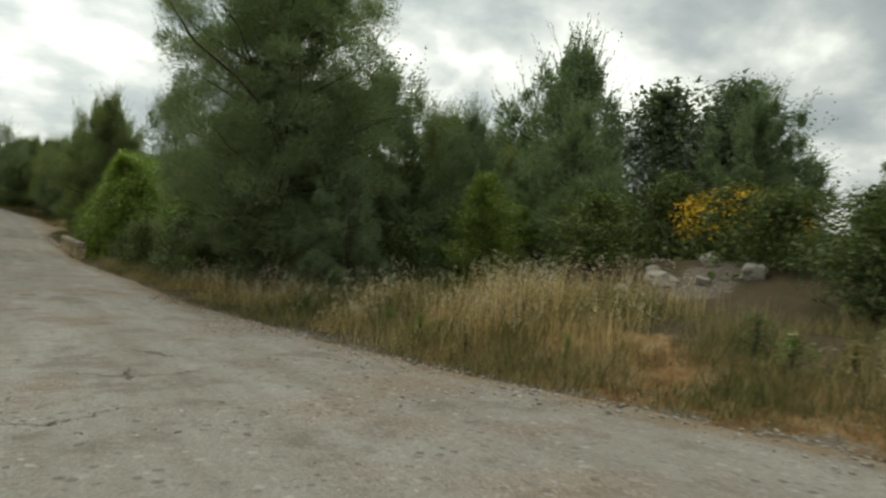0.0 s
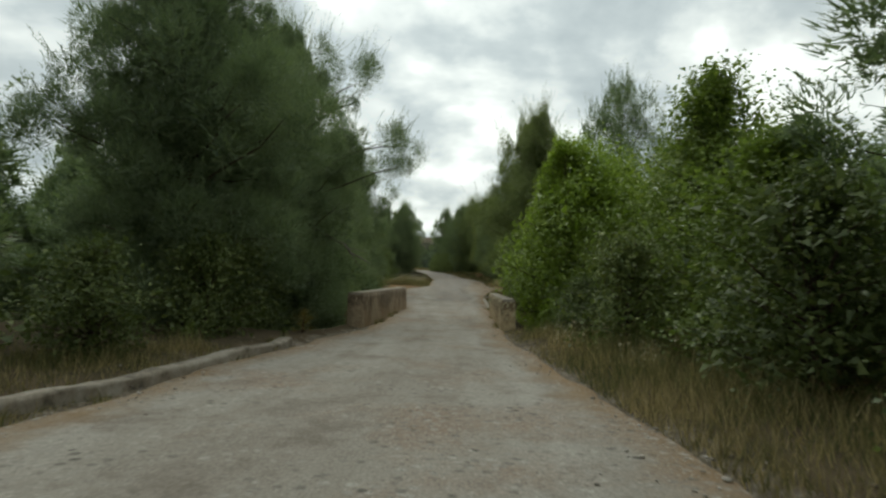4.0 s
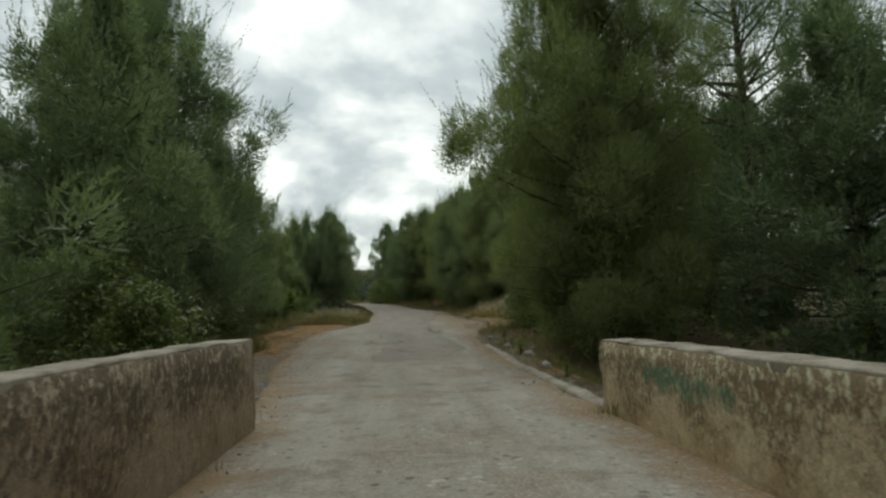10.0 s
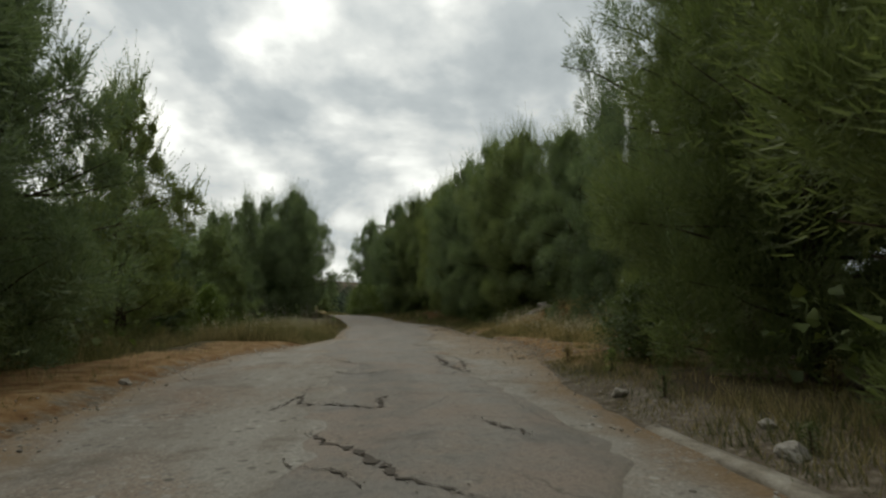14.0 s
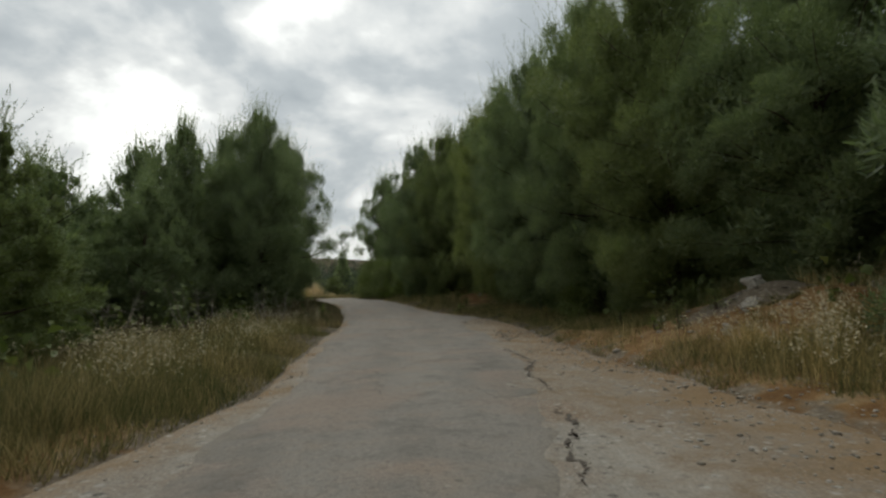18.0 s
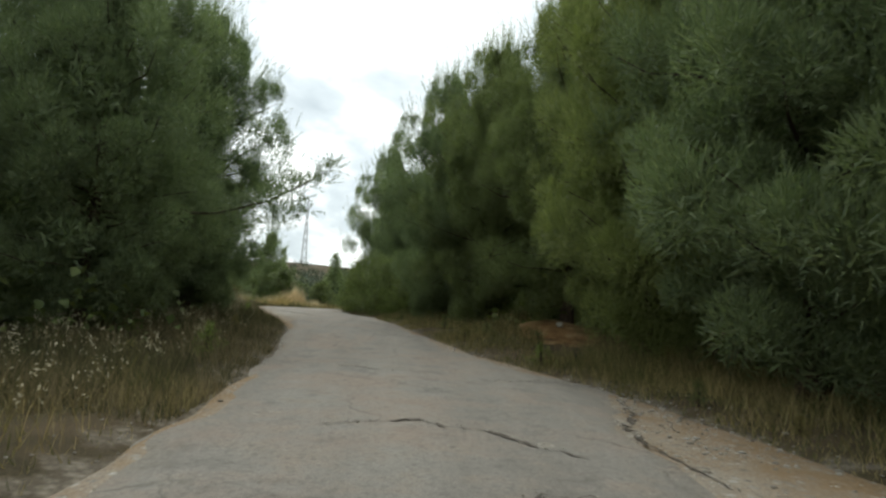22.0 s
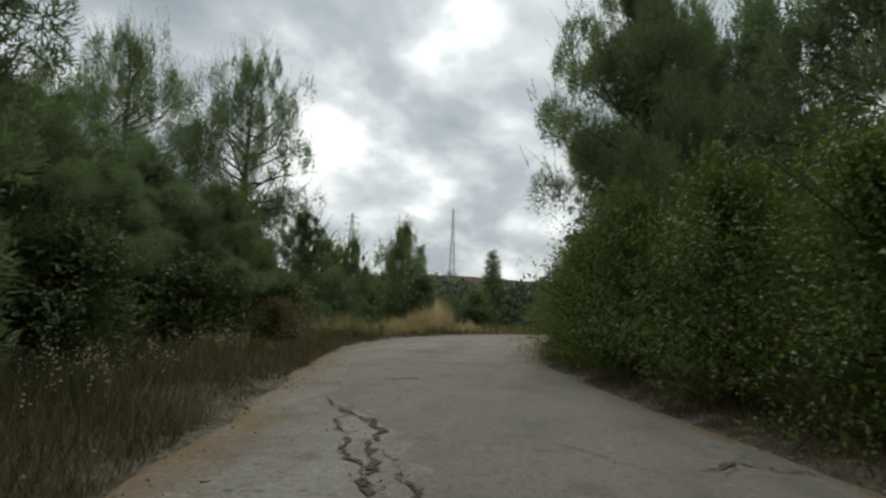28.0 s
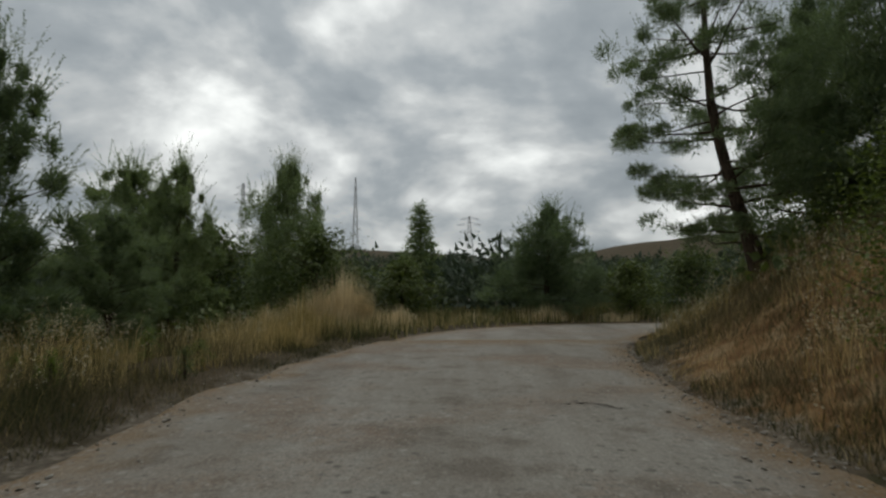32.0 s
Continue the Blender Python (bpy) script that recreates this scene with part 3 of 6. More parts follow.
def ground_z(x, y):
    x, y = np.asarray(x, float), np.asarray(y, float)
    base = smooth_at(y, 3)
    d, side = outside(x, y)
    out = np.clip(d, 0, 60)
    z = base + 0.10 * ease(out, 0.1, 0.9) + wave(x, y, 1.7, 1) * 0.07 * ease(out, 0, 1.0) + wave(x, y, 6.0, 2) * 0.25 * ease(out, 1, 6)
    right, left = side > 0, side < 0
    # banks and mounds beside the road
    z = z + np.where(right, (0.95 * ease(out, 0.6, 4.5) + 1.2 * ease(out, 5, 12)) * ease(y, -36, -28) * (1 - ease(y, -17, -9)), 0)
    z = z + (1.35 + 0.2 * wave(x, y, 0.9, 8)) * np.exp(-((x - 8.9) / 2.5) ** 2 - ((y - 61.5) / 4.2) ** 2)
    z = z + 0.75 * np.exp(-((x - 4.6) / 1.5) ** 2 - ((y - 85.5) / 2.4) ** 2)
    z = z + np.where(right, 2.7 * ease(out, 0.2, 5.5) * ease(y, 109, 117) * (1 - ease(y, 128, 134)), 0)
    # the bed that the bridge crosses
    bed = ease(y, 8.5, 12.5) * (1 - ease(y, 24.5, 31))
    z = z - bed * 1.9 * ease(out, 0.45, 3.2)
    z = z - np.where(right, 0.75 * ease(out, 0.35, 2.4) * ease(y, 25, 27) * (1 - ease(y, 33, 38)), 0)
    # under the road
    z = np.where(d < 0.25, base - 0.06 * (1 - ease(d, 0.02, 0.25)), z)
    # far land, rising to the ridge
    far = np.hypot(x, y - 60)
    z = z + 26.0 * ease(y, 190, 470) + 7.0 * wave(x, y, 160, 5) * ease(far, 150, 420) + 3.0 * wave(x, y, 60, 6) * ease(far, 130, 300)
    z = z + 10 * ease(x, 60, 130) * ease(y, 250, 430) * (1 - ease(x, 130, 330))
    return z


def axis(dense_from, dense_to, step, far_from, far_to, grow=1.17):
    mid = list(np.arange(dense_from, dense_to + step / 2, step))
    lo, hi, s = [dense_from], [dense_to], step
    while lo[-1] > far_from or hi[-1] < far_to:
        s *= grow
        lo.append(lo[-1] - s)
        hi.append(hi[-1] + s)
    return np.array(sorted([v for v in lo[1:] if v > far_from * 1.2] + mid + [v for v in hi[1:] if v < far_to * 1.2]))


gx, gy = axis(-13.5, 12.0, 0.3, -1200, 1200), axis(-34.0, 144.0, 0.4, -900, 2200)
GX, GY = np.meshgrid(gx, gy, indexing="ij")
GZ = ground_z(GX, GY)
nx, ny = GX.shape
I, J = np.meshgrid(np.arange(nx - 1), np.arange(ny - 1), indexing="ij")
quad = np.stack([I * ny + J, (I + 1) * ny + J, (I + 1) * ny + J + 1, I * ny + J + 1], -1).reshape(-1, 4)


def soft_spot(x, y, cx, cy, rx, ry):
    q = ((x - cx) / rx) ** 2 + ((y - cy) / ry) ** 2
    return np.clip(1.25 - q * 0.85, 0, 1)


bare = np.max([soft_spot(GX, GY, *q) for q in ((-4.6, 44.5, 3.0, 7.5), (-3.9, 53.0, 2.4, 4.0), (-5.2, 34.5, 2.2, 4.0), (5.0, 51.5, 2.9, 8.5), (5.4, 62.0, 2.6, 5.5), (8.6, 62.0, 3.0, 4.2), (4.5, 85.4, 1.6, 2.6),
                                               (5.0, -23.5, 2.0, 4.5), (3.4, 34.0, 1.2, 5.0), (-2.2, 117.5, 2.6, 6.5), (-0.6, 122.5, 2.4, 5.0))], 0)
pale = np.max([soft_spot(GX, GY, *q) for q in ((12.2, -21.4, 2.4, 1.0), (15.6, -18.5, 2.0, 0.9), (3.5, 37.0, 0.8, 5.0), (8.0, 62.6, 1.6, 1.6), (-4.2, 33.0, 1.3, 5.0))], 0)
dust = outside(GX, GY)[0]
pale = np.maximum(pale, 0.62 * (1 - ease(dust, 0.1, 0.9)))
ground = new("ground", spread(spread(mesh("ground", np.stack([GX, GY, GZ], -1).reshape(-1, 3), quad, EARTH, True), "bare", bare), "pale", pale))
tagged(ground, "dry brown earth with thin scrub beside a lane", "ground", kind="structure")


def strip(name, ys, left, right, lift, mat, across, rough, seed, thick=0.0):
    """A road surface between two edges, uneven, with its edges turned down."""
    u = np.linspace(0, 1, across)
    Y = np.repeat(ys[:, None], across, 1)
    X = left[:, None] * (1 - u) + right[:, None] * u
    Z = smooth_at(Y, 3) + lift + wave(X, Y, 0.9, seed) * rough + wave(X, Y, 0.35, seed + 1) * rough * 0.5
    Z = Z + 0.03 * np.sin(np.pi * u)[None]
    Z[:, 0] -= thick
    Z[:, -1] -= thick
    V = np.stack([X, Y, Z], -1).reshape(-1, 3)
    n, m = Y.shape
    i, j = np.meshgrid(np.arange(n - 1), np.arange(m - 1), indexing="ij")
    broad = 1 - 0.75 * ease(Y, 42, 48) * (1 - ease(Y, 72, 82)) if name == "road" else 1.0
    wear = np.minimum(np.minimum(X - left[:, None], (right[:, None] - X) * broad), np.minimum(Y - ys[0], ys[-1] - Y) * 0.4)
    me = mesh(name, V, np.stack([i * m + j, i * m + j + 1, (i + 1) * m + j + 1, (i + 1) * m + j], -1).reshape(-1, 4), mat, True)
    return spread(me, "wear", np.clip(wear, 0, 2))


ys = np.arange(-60, 129.01, 0.3)
lf = smooth_at(ys, 1) + wave(ys * 0, ys, 1.6, 3) * 0.16 + wave(ys * 0, ys, 0.6, 4) * 0.07
rt = smooth_at(ys, 2) + wave(ys * 0, ys, 1.6, 5) * 0.16 + wave(ys * 0, ys, 0.6, 6) * 0.07
road = new("road", strip("road", ys, lf - 0.05, rt + 0.05, 0.0, GRAVEL, 40, 0.012, 11, 0.09))
tagged(road, "pale dusty gravel lane with worn wheel tracks", "road", kind="structure")

# the last bend, swinging off to the right
ang = np.linspace(math.pi, math.pi / 2, 30)
rows_ = []
for a in ang:
    for q in np.linspace(5.4, 12.9, 18):
        rows_.append((3.0 + q * math.cos(a), 128.0 + q * math.sin(a)))
for xx in np.linspace(4.5, 40, 22):
    for q in np.linspace(5.4, 12.9, 18):
        rows_.append((xx, 128.0 + q))
bp = np.array(rows_)
bz = smooth_at(bp[:, 1], 3) + 0.004 + wave(bp[:, 0], bp[:, 1], 0.9, 11) * 0.012
n = len(bp) // 18
i, j = np.meshgrid(np.arange(n - 1), np.arange(17), indexing="ij")
bend = new("road_bend", mesh("road_bend", np.column_stack([bp, bz]), np.stack([i * 18 + j, (i + 1) * 18 + j, (i + 1) * 18 + j + 1, i * 18 + j + 1], -1).reshape(-1, 4), GRAVEL, True))
spread(bend.data, "wear", np.tile(np.minimum(np.linspace(0, 7.5, 18), np.linspace(7.5, 0, 18)), n))
tagged(bend, "pale gravel bend turning off behind a bank", "road", kind="structure")

# broken asphalt over the gravel
TAR = np.array([(31.0, -0.7, 0.8), (33.0, -1.4, 1.6), (35.0, -1.2, 1.3), (37.2, -1.3, 2.0), (41, -1.15, 2.0), (44.1, -1.2, 1.5), (46, -1.45, 1.66), (49, -1.8, 1.35), (51.3, -2.1, 1.2), (52.6, -2.1, 1.1), (54.1, -2.05, 1.5), (55.2, -2.15, 1.42), (58, -2.0, 2.2), (60.4, -1.8, 2.26), (63, -2.2, 2.5), (66, -2.4, 2.6),
                (68.6, -2.4, 2.9), (70, -2.4, 2.3), (73.6, -2.5, 2.5), (77, -2.7, 3.5), (80, -3.0, 2.3), (84, -3.5, 1.0), (88, -4.2, -0.1), (92, -4.6, -0.9), (95.8, -4.5, -1.55), (96.8, -5.3, -1.75), (98.5, -5.8, -2.0), (100.4, -7.3, -2.8), (105.4, -8.7, -4.0), (107, -8.6, -4.3), (110.5, -8.0, -5.2)])
ya = np.arange(31.0, 110.5, 0.12)
la = np.interp(ya, TAR[:, 0], TAR[:, 1]) + wave(ya * 0, ya, 1.3, 21) * 0.16 + wave(ya * 0, ya, 0.4, 22) * 0.08
ra = np.interp(ya, TAR[:, 0], TAR[:, 2]) + wave(ya * 0, ya, 1.3, 23) * 0.20 + wave(ya * 0, ya, 0.4, 24) * 0.12
ramp_in = -0.05 + 0.076 * ease(ya + wave(ya * 0, ya, 0.8, 29) * 0.6, 32.0, 36.0) * (1 - ease(ya + wave(ya * 0, ya, 0.8, 30) * 0.8, 106.0, 110.0))
asphalt = new("asphalt", strip("asphalt", ya, la, ra, ramp_in[:, None], ASPHALT, 26, 0.008, 12, 0.06))
tagged(asphalt, "old grey asphalt with broken edges and cracks", "road", kind="structure")


# ------------------------------------------------------------------ bridge walls and kerbs
def wall_mesh(name, y0, y1, x_of, thick, side, top_of, foot, seed, mat):
    """A rough rendered wall along y, its face towards the road uneven and its top edge worn."""
    n = int((y1 - y0) / 0.16) + 1
    yv = np.linspace(y0, y1, n)
    inner, top = x_of(yv), top_of(yv)
    prof, m = [], 9
    for k in range(m):
        prof.append((0.0, k / (m - 1)))
    prof[-1] = (0.035, 1.0)
    prof += [(0.5, 1.02), (0.97, 1.0), (1.0, 0.94), (1.0, 0.0)]
    V = []
    for px_, pz in prof:
        z = foot(yv) + (top - foot(yv)) * pz
        off = wave(yv, z, 0.5, seed) * 0.022 + wave(yv, z, 0.17, seed + 1) * 0.012
        V.append(np.stack([inner + side * (px_ * thick + (off if px_ < 0.02 else 0)), yv, z + (wave(yv, yv * 0 + px_, 0.3, 33) * 0.018 if pz > 0.9 else 0)], -1))
    V = np.stack(V, 0)
    k = len(prof)
    i, j = np.meshgrid(np.arange(k - 1), np.arange(n - 1), indexing="ij")
    f = np.stack([i * n + j, i * n + j + 1, (i + 1) * n + j + 1, (i + 1) * n + j], -1).reshape(-1, 4)
    V2 = V.reshape(-1, 3)
    caps = []
    for e in (0, n - 1):
        for q in range(m - 1):
            a, b_ = q * n + e, (q + 1) * n + e
            c_, d_ = min(k - 1, k - 1 - q // 3) * n + e, min(k - 1, k - 1 - (q + 1) // 3) * n + e
            caps.append((a, b_, d_, c_))
    me = mesh(name, V2, np.concatenate([f, np.array(caps)]), mat)
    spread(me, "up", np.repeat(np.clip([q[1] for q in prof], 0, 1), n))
    painted = np.exp(-((V2[:, 1] - 23.2) / 1.7) ** 4) * np.exp(-((V2[:, 2] - 0.36) / 0.24) ** 2)
    return spread(me, "paint", painted if side > 0 else painted * 0)


LEFT_FACE = lambda y: np.interp(y, (9.5, 12.5, 25.3), (-2.45, -2.2, -2.07))
RIGHT_FACE = lambda y: np.interp(y, (11.0, 25.6), (2.07, 2.47))
FOOT = lambda y: smooth_at(y, 3) - 0.25
for nm, y0, y1, face, side, tops, seed in (("bridge_parapet", 11.3, 25.3, LEFT_FACE, -1, (1.08, 0.87), 31), ("bridge_parapet", 11.75, 25.6, RIGHT_FACE, 1, (0.96, 0.65), 41)):
    wall = thing(nm, 0, 0, 0, "low rough bridge parapet in stained flaking lime render", "parapet", "bridge parapets")
    top = (lambda y, a=y0, b=y1, t=tops: np.interp(y, (a, b), t))
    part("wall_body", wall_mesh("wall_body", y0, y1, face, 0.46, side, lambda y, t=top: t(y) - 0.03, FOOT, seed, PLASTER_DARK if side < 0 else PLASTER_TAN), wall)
    cap_face = lambda y, f=face, s=side: f(y) + s * 0.035
    part("coping", wall_mesh("coping", y0 - 0.01, y1 + 0.01, cap_face, 0.395, side, top, lambda y, t=top: t(y) - 0.085, seed + 5, CONCRETE), wall, "pale weathered cement topping")

kerb = new("kerb", wall_mesh("kerb", -2.6, 6.2, lambda y: np.interp(y, (-2.6, 6.2), (-3.75, -3.05)), 0.28, -1, lambda y: smooth_at(y, 3) + 0.13 + wave(y * 0, y, 0.7, 52) * 0.06, lambda y: smooth_at(y, 3) - 0.2, 51, CONCRETE))
tagged(kerb, "low pale concrete edging beside the lane", "kerb", kind="structure")
kerb2 = new("kerb", wall_mesh("kerb", 25.65, 38.5, lambda y: np.interp(y, (25.6, 32, 38.5), (2.46, 2.62, 2.72)) + wave(y * 0, y, 0.9, 57) * 0.05, 0.27, 1, lambda y: smooth_at(y, 3) + 0.022 + wave(y * 0, y, 0.6, 58) * 0.025, lambda y: smooth_at(y, 3) - 0.5, 55, CONCRETE))
tagged(kerb2, "flat pale concrete edge strip beside the lane", "kerb", kind="structure")


# ------------------------------------------------------------------ trees
def stem(h, r, rng, lean=0.05, bends=9):
    t = np.linspace(0, 1, bends)
    ax, ay = np.cumsum(rng.normal(0, lean * h / bends, bends)), np.cumsum(rng.normal(0, lean * h / bends, bends))
    rad = r * (1 - t) ** 0.8 + 0.012
    rad[0] *= 1.35
    return np.column_stack([ax - ax[0], ay - ay[0], t * h, rad])


def along(path, s):
    p = np.asarray(path)
    i = s * (len(p) - 1)
    k = min(int(i), len(p) - 2)
    return p[k] + (p[k + 1] - p[k]) * (i - k)


def clipped(rng, n, most=1.6):
    return np.clip(rng.normal(size=(n, 3)), -most, most)


def shoots_of(centre, radius, out, lift, per, plume, rng):
    """Brush-like shoots standing out of round clumps: their roots, ways and lengths."""
    k = len(centre)
    way = unit(clipped(rng, k * per) * (0.75, 0.75, 0.6) + np.repeat(out * 0.45, per, 0) + np.repeat(lift, per)[:, None] * (0, 0, 1))
    root = np.repeat(centre, per, 0) + way * np.repeat(radius, per)[:, None] * rng.uniform(0.2, 0.8, (k * per, 1))
    return root, way, plume * rng.uniform(0.6, 1.3, k * per) * (0.75 + 0.4 * np.repeat(lift, per))


def needles(root, way, length, nb, blade, width, rng):
    """Needles all along the shoots, pointing forwards and out."""
    m = len(root)
    step = (np.arange(nb) + 0.3) / nb
    R = (root[:, None] + way[:, None] * (step[None, :] * length[:, None])[..., None]).reshape(-1, 3)
    W = unit(np.repeat(way, nb, 0) * 0.8 + clipped(rng, m * nb) * 0.62)
    L = blade * rng.uniform(0.65, 1.15, m * nb) * np.tile(1.15 - 0.5 * step, m)
    return blades(R, W, L, width * rng.uniform(0.7, 1.3, m * nb), rng)


def coat(centre, radius, tall, out, per, blade, width, rng, deep=0.62, loose=0.42):
    """Needles through the outer part of round masses, thickest above and outside, leaning up and outwards."""
    k = len(centre)
    o = np.repeat(out, per, 0)
    d = unit(clipped(rng, k * per) + o * 0.4 + (0, 0, 0.3))
    lump = 1 + 0.22 * np.sin(d[:, 0] * 4.1 + np.repeat(rng.uniform(0, 6.3, k), per)) * np.sin(d[:, 1] * 4.7 + d[:, 2] * 3.3 + np.repeat(rng.uniform(0, 6.3, k), per))
    R = np.repeat(radius, per) * lump * rng.uniform(deep, 1.0, k * per)
    root = np.repeat(centre, per, 0) + d * R[:, None] * np.stack([np.ones(k * per), np.ones(k * per), np.repeat(tall, per)], 1)
    way = unit(d * 0.75 + o * 0.25 + (0, 0, 0.42) + clipped(rng, k * per) * loose)
    face = d + (0, 0, 0.5) + clipped(rng, k * per) * 0.45
    side = unit(np.cross(way, face)) * (width * rng.uniform(0.35, 0.65, k * per))[:, None]
    tip = root + way * (blade * rng.uniform(0.6, 1.3, k * per) * (np.repeat(radius, per) * 0.6 / radius.mean() + 0.4))[:, None]
    return np.stack([root - side, root + side, tip], 1).reshape(-1, 3), np.arange(3 * k * per).reshape(-1, 3)


def pine(name, h, r, rng, low, limbs, clumps, size, per, blade, width, body=60, candles=3, candle=0.55, nb=14, tall=0.82, rise=34, droop=0.0, belly=0.25, heart=0.8, inner=True, gap=0.0, bow=0.0, lobes=0.22, foot=0.72):
    """Trunk, branches and crown of a pine; low: where its crown begins. Dense masses of needles sit along the limbs, with upright shoots on top."""
    trunk = stem(h, 0.016 * h + 0.04, rng)
    trunk[:, 0] -= bow * np.sin(np.linspace(0, 1, len(trunk)) * 2.2)
    paths, C, RAD, O, H, IC, IR = [], [], [], [], [], [], []
    turn_, lean_ = rng.uniform(0, 6.3, 3), rng.uniform(0.7, 1.3, 3)
    for k in range(limbs):
        u = low + (0.985 - low) * ((k + rng.random()) / limbs) ** 0.94
        v = (u - low) / (1 - low)
        if gap and np.sin(u * 31.0) < -gap:
            continue
        az = k * 2.39996 + rng.normal(0, 0.35)
        shape = foot + (1 - foot) * min(v / belly, 1) if v < belly else max(1 - ((v - belly) / (1 - belly)) ** 1.4, 0) ** 0.85
        lobe = 1 + lobes * (np.sin(2 * az + turn_[0] + 5 * v * lean_[0]) + np.sin(3 * az + turn_[1] - 7 * v * lean_[1])) * 0.6
        reach = r * shape * lobe * rng.uniform(0.72, 1.10) + 0.15
        up = np.radians(rng.normal(rise * v ** 1.2 + (24 * max(v - 0.5, 0) if inner else 0) - droop, 8))
        p0 = along(trunk, min(u, 0.97))
        out = np.array([np.cos(az), np.sin(az), 0])
        n = 5
        s = np.linspace(0, 1, n)
        pts = p0[None, :3] + out[None] * (s * reach * np.cos(up))[:, None]
        pts[:, 2] += s * reach * np.sin(up) + 0.12 * reach * s ** 2.2
        pts += rng.normal(0, 0.03 * reach, pts.shape) * s[:, None]
        paths.append(np.column_stack([pts, (0.012 + 0.012 * reach) * (1 - s * 0.85)]))
        m = max(2, int(clumps * (0.35 + reach)))
        ss = 1 - 0.55 * rng.random(m) ** 1.3
        ss[0] = 1.0
        ii = np.clip((ss * (n - 1)).astype(int), 0, n - 2)
        on = pts[ii] + (pts[ii + 1] - pts[ii]) * (ss * (n - 1) - ii)[:, None]
        wide = size * rng.uniform(0.55, 1.15, m) * min(1.0, 0.42 + 0.26 * reach)
        C.append(on + clipped(rng, m) * (wide * 0.75)[:, None] * (1, 1, 0.7) - out * (wide * 0.5)[:, None])
        RAD.append(wide)
        O.append(np.repeat(out[None], m, 0))
        H.append(np.full(m, v))
        if inner and reach > 0.7:
            q = 2 if reach > 1.6 else 1
            sc = rng.uniform(0.12, 0.62, q)
            jj = np.clip((sc * (n - 1)).astype(int), 0, n - 2)
            IC.append(pts[jj] + (pts[jj + 1] - pts[jj]) * (sc * (n - 1) - jj)[:, None] + clipped(rng, q) * 0.12 * reach)
            IR.append(size * rng.uniform(0.6, 1.0, q))
    C, RAD, O, H = np.concatenate(C), np.concatenate(RAD), np.concatenate(O), np.concatenate(H)
    C[:, 2] = np.maximum(C[:, 2], RAD * 0.55)
    RAD = RAD * (1.04 - (0.52 if inner else 0.42) * H ** 1.5)
    tl = tall * rng.uniform(0.85, 1.25, len(C)) * (1 + 1.5 * H ** 2)
    V1, F1 = coat(C, RAD * heart, tl, O, body, blade * 1.4, width * 1.7, rng, 0.3, 0.6)
    V2, F2 = coat(C, RAD, tl, O, per, blade, width, rng)
    # upright shoots on the masses, longest at the top
    pick = np.repeat(np.arange(len(C)), np.where(H > 0.45, candles, np.where(H > 0.2, candles - 2, 1)))
    k = len(pick)
    foot = C[pick] + clipped(rng, k) * (RAD[pick] * 0.55)[:, None] * (1, 1, 0) + np.stack([0 * pick, 0 * pick, RAD[pick] * tl[pick] * rng.uniform(0.5, 0.9, k)], 1)
    way = unit(O[pick] * (0.55 - 0.4 * H[pick])[:, None] + (0, 0, 0.9) + clipped(rng, k) * 0.22)
    V3, F3 = needles(foot, way, candle * rng.uniform(0.5, 1.5, k) * (0.5 + 1.5 * H[pick]), nb, blade * 0.7, width * 1.5, rng)
    # the leader
    t_ = np.linspace(0.8, 0.99, 9)
    tip = np.array([along(trunk, q)[:3] for q in t_])
    V4, F4 = needles(np.repeat(tip, 4, 0), unit(clipped(rng, 36) * 0.35 + (0, 0, 1)), np.full(36, 0.07 * h) * rng.uniform(0.6, 1.2, 36), nb, blade, width, rng)
    Vs, Fs = [V1, V2, V3, V4], [F1, F2, F3, F4]
    if IC:
        ic, ir = np.concatenate(IC), np.concatenate(IR)
        ic[:, 2] = np.maximum(ic[:, 2], 0.5)
        V5, F5 = coat(ic, ir, np.full(len(ic), 0.9), np.zeros((len(ic), 3)), body, size * 0.42, size * 0.065, rng, 0.1, 0.8)
        Vs.append(V5), Fs.append(F5)
    base = np.cumsum([0] + [len(q) for q in Vs])
    tv, tf = tubes([trunk], 8)
    bv, bf = tubes(paths, 3)
    return {"trunk": mesh(name + "_trunk", tv, tf, BARK, True), "branchwork": mesh(name + "_branchwork", bv, bf, BARK, True),
            "crown": mesh(name + "_crown", np.concatenate(Vs), np.concatenate([f + o for f, o in zip(Fs, base)]), PINE)}


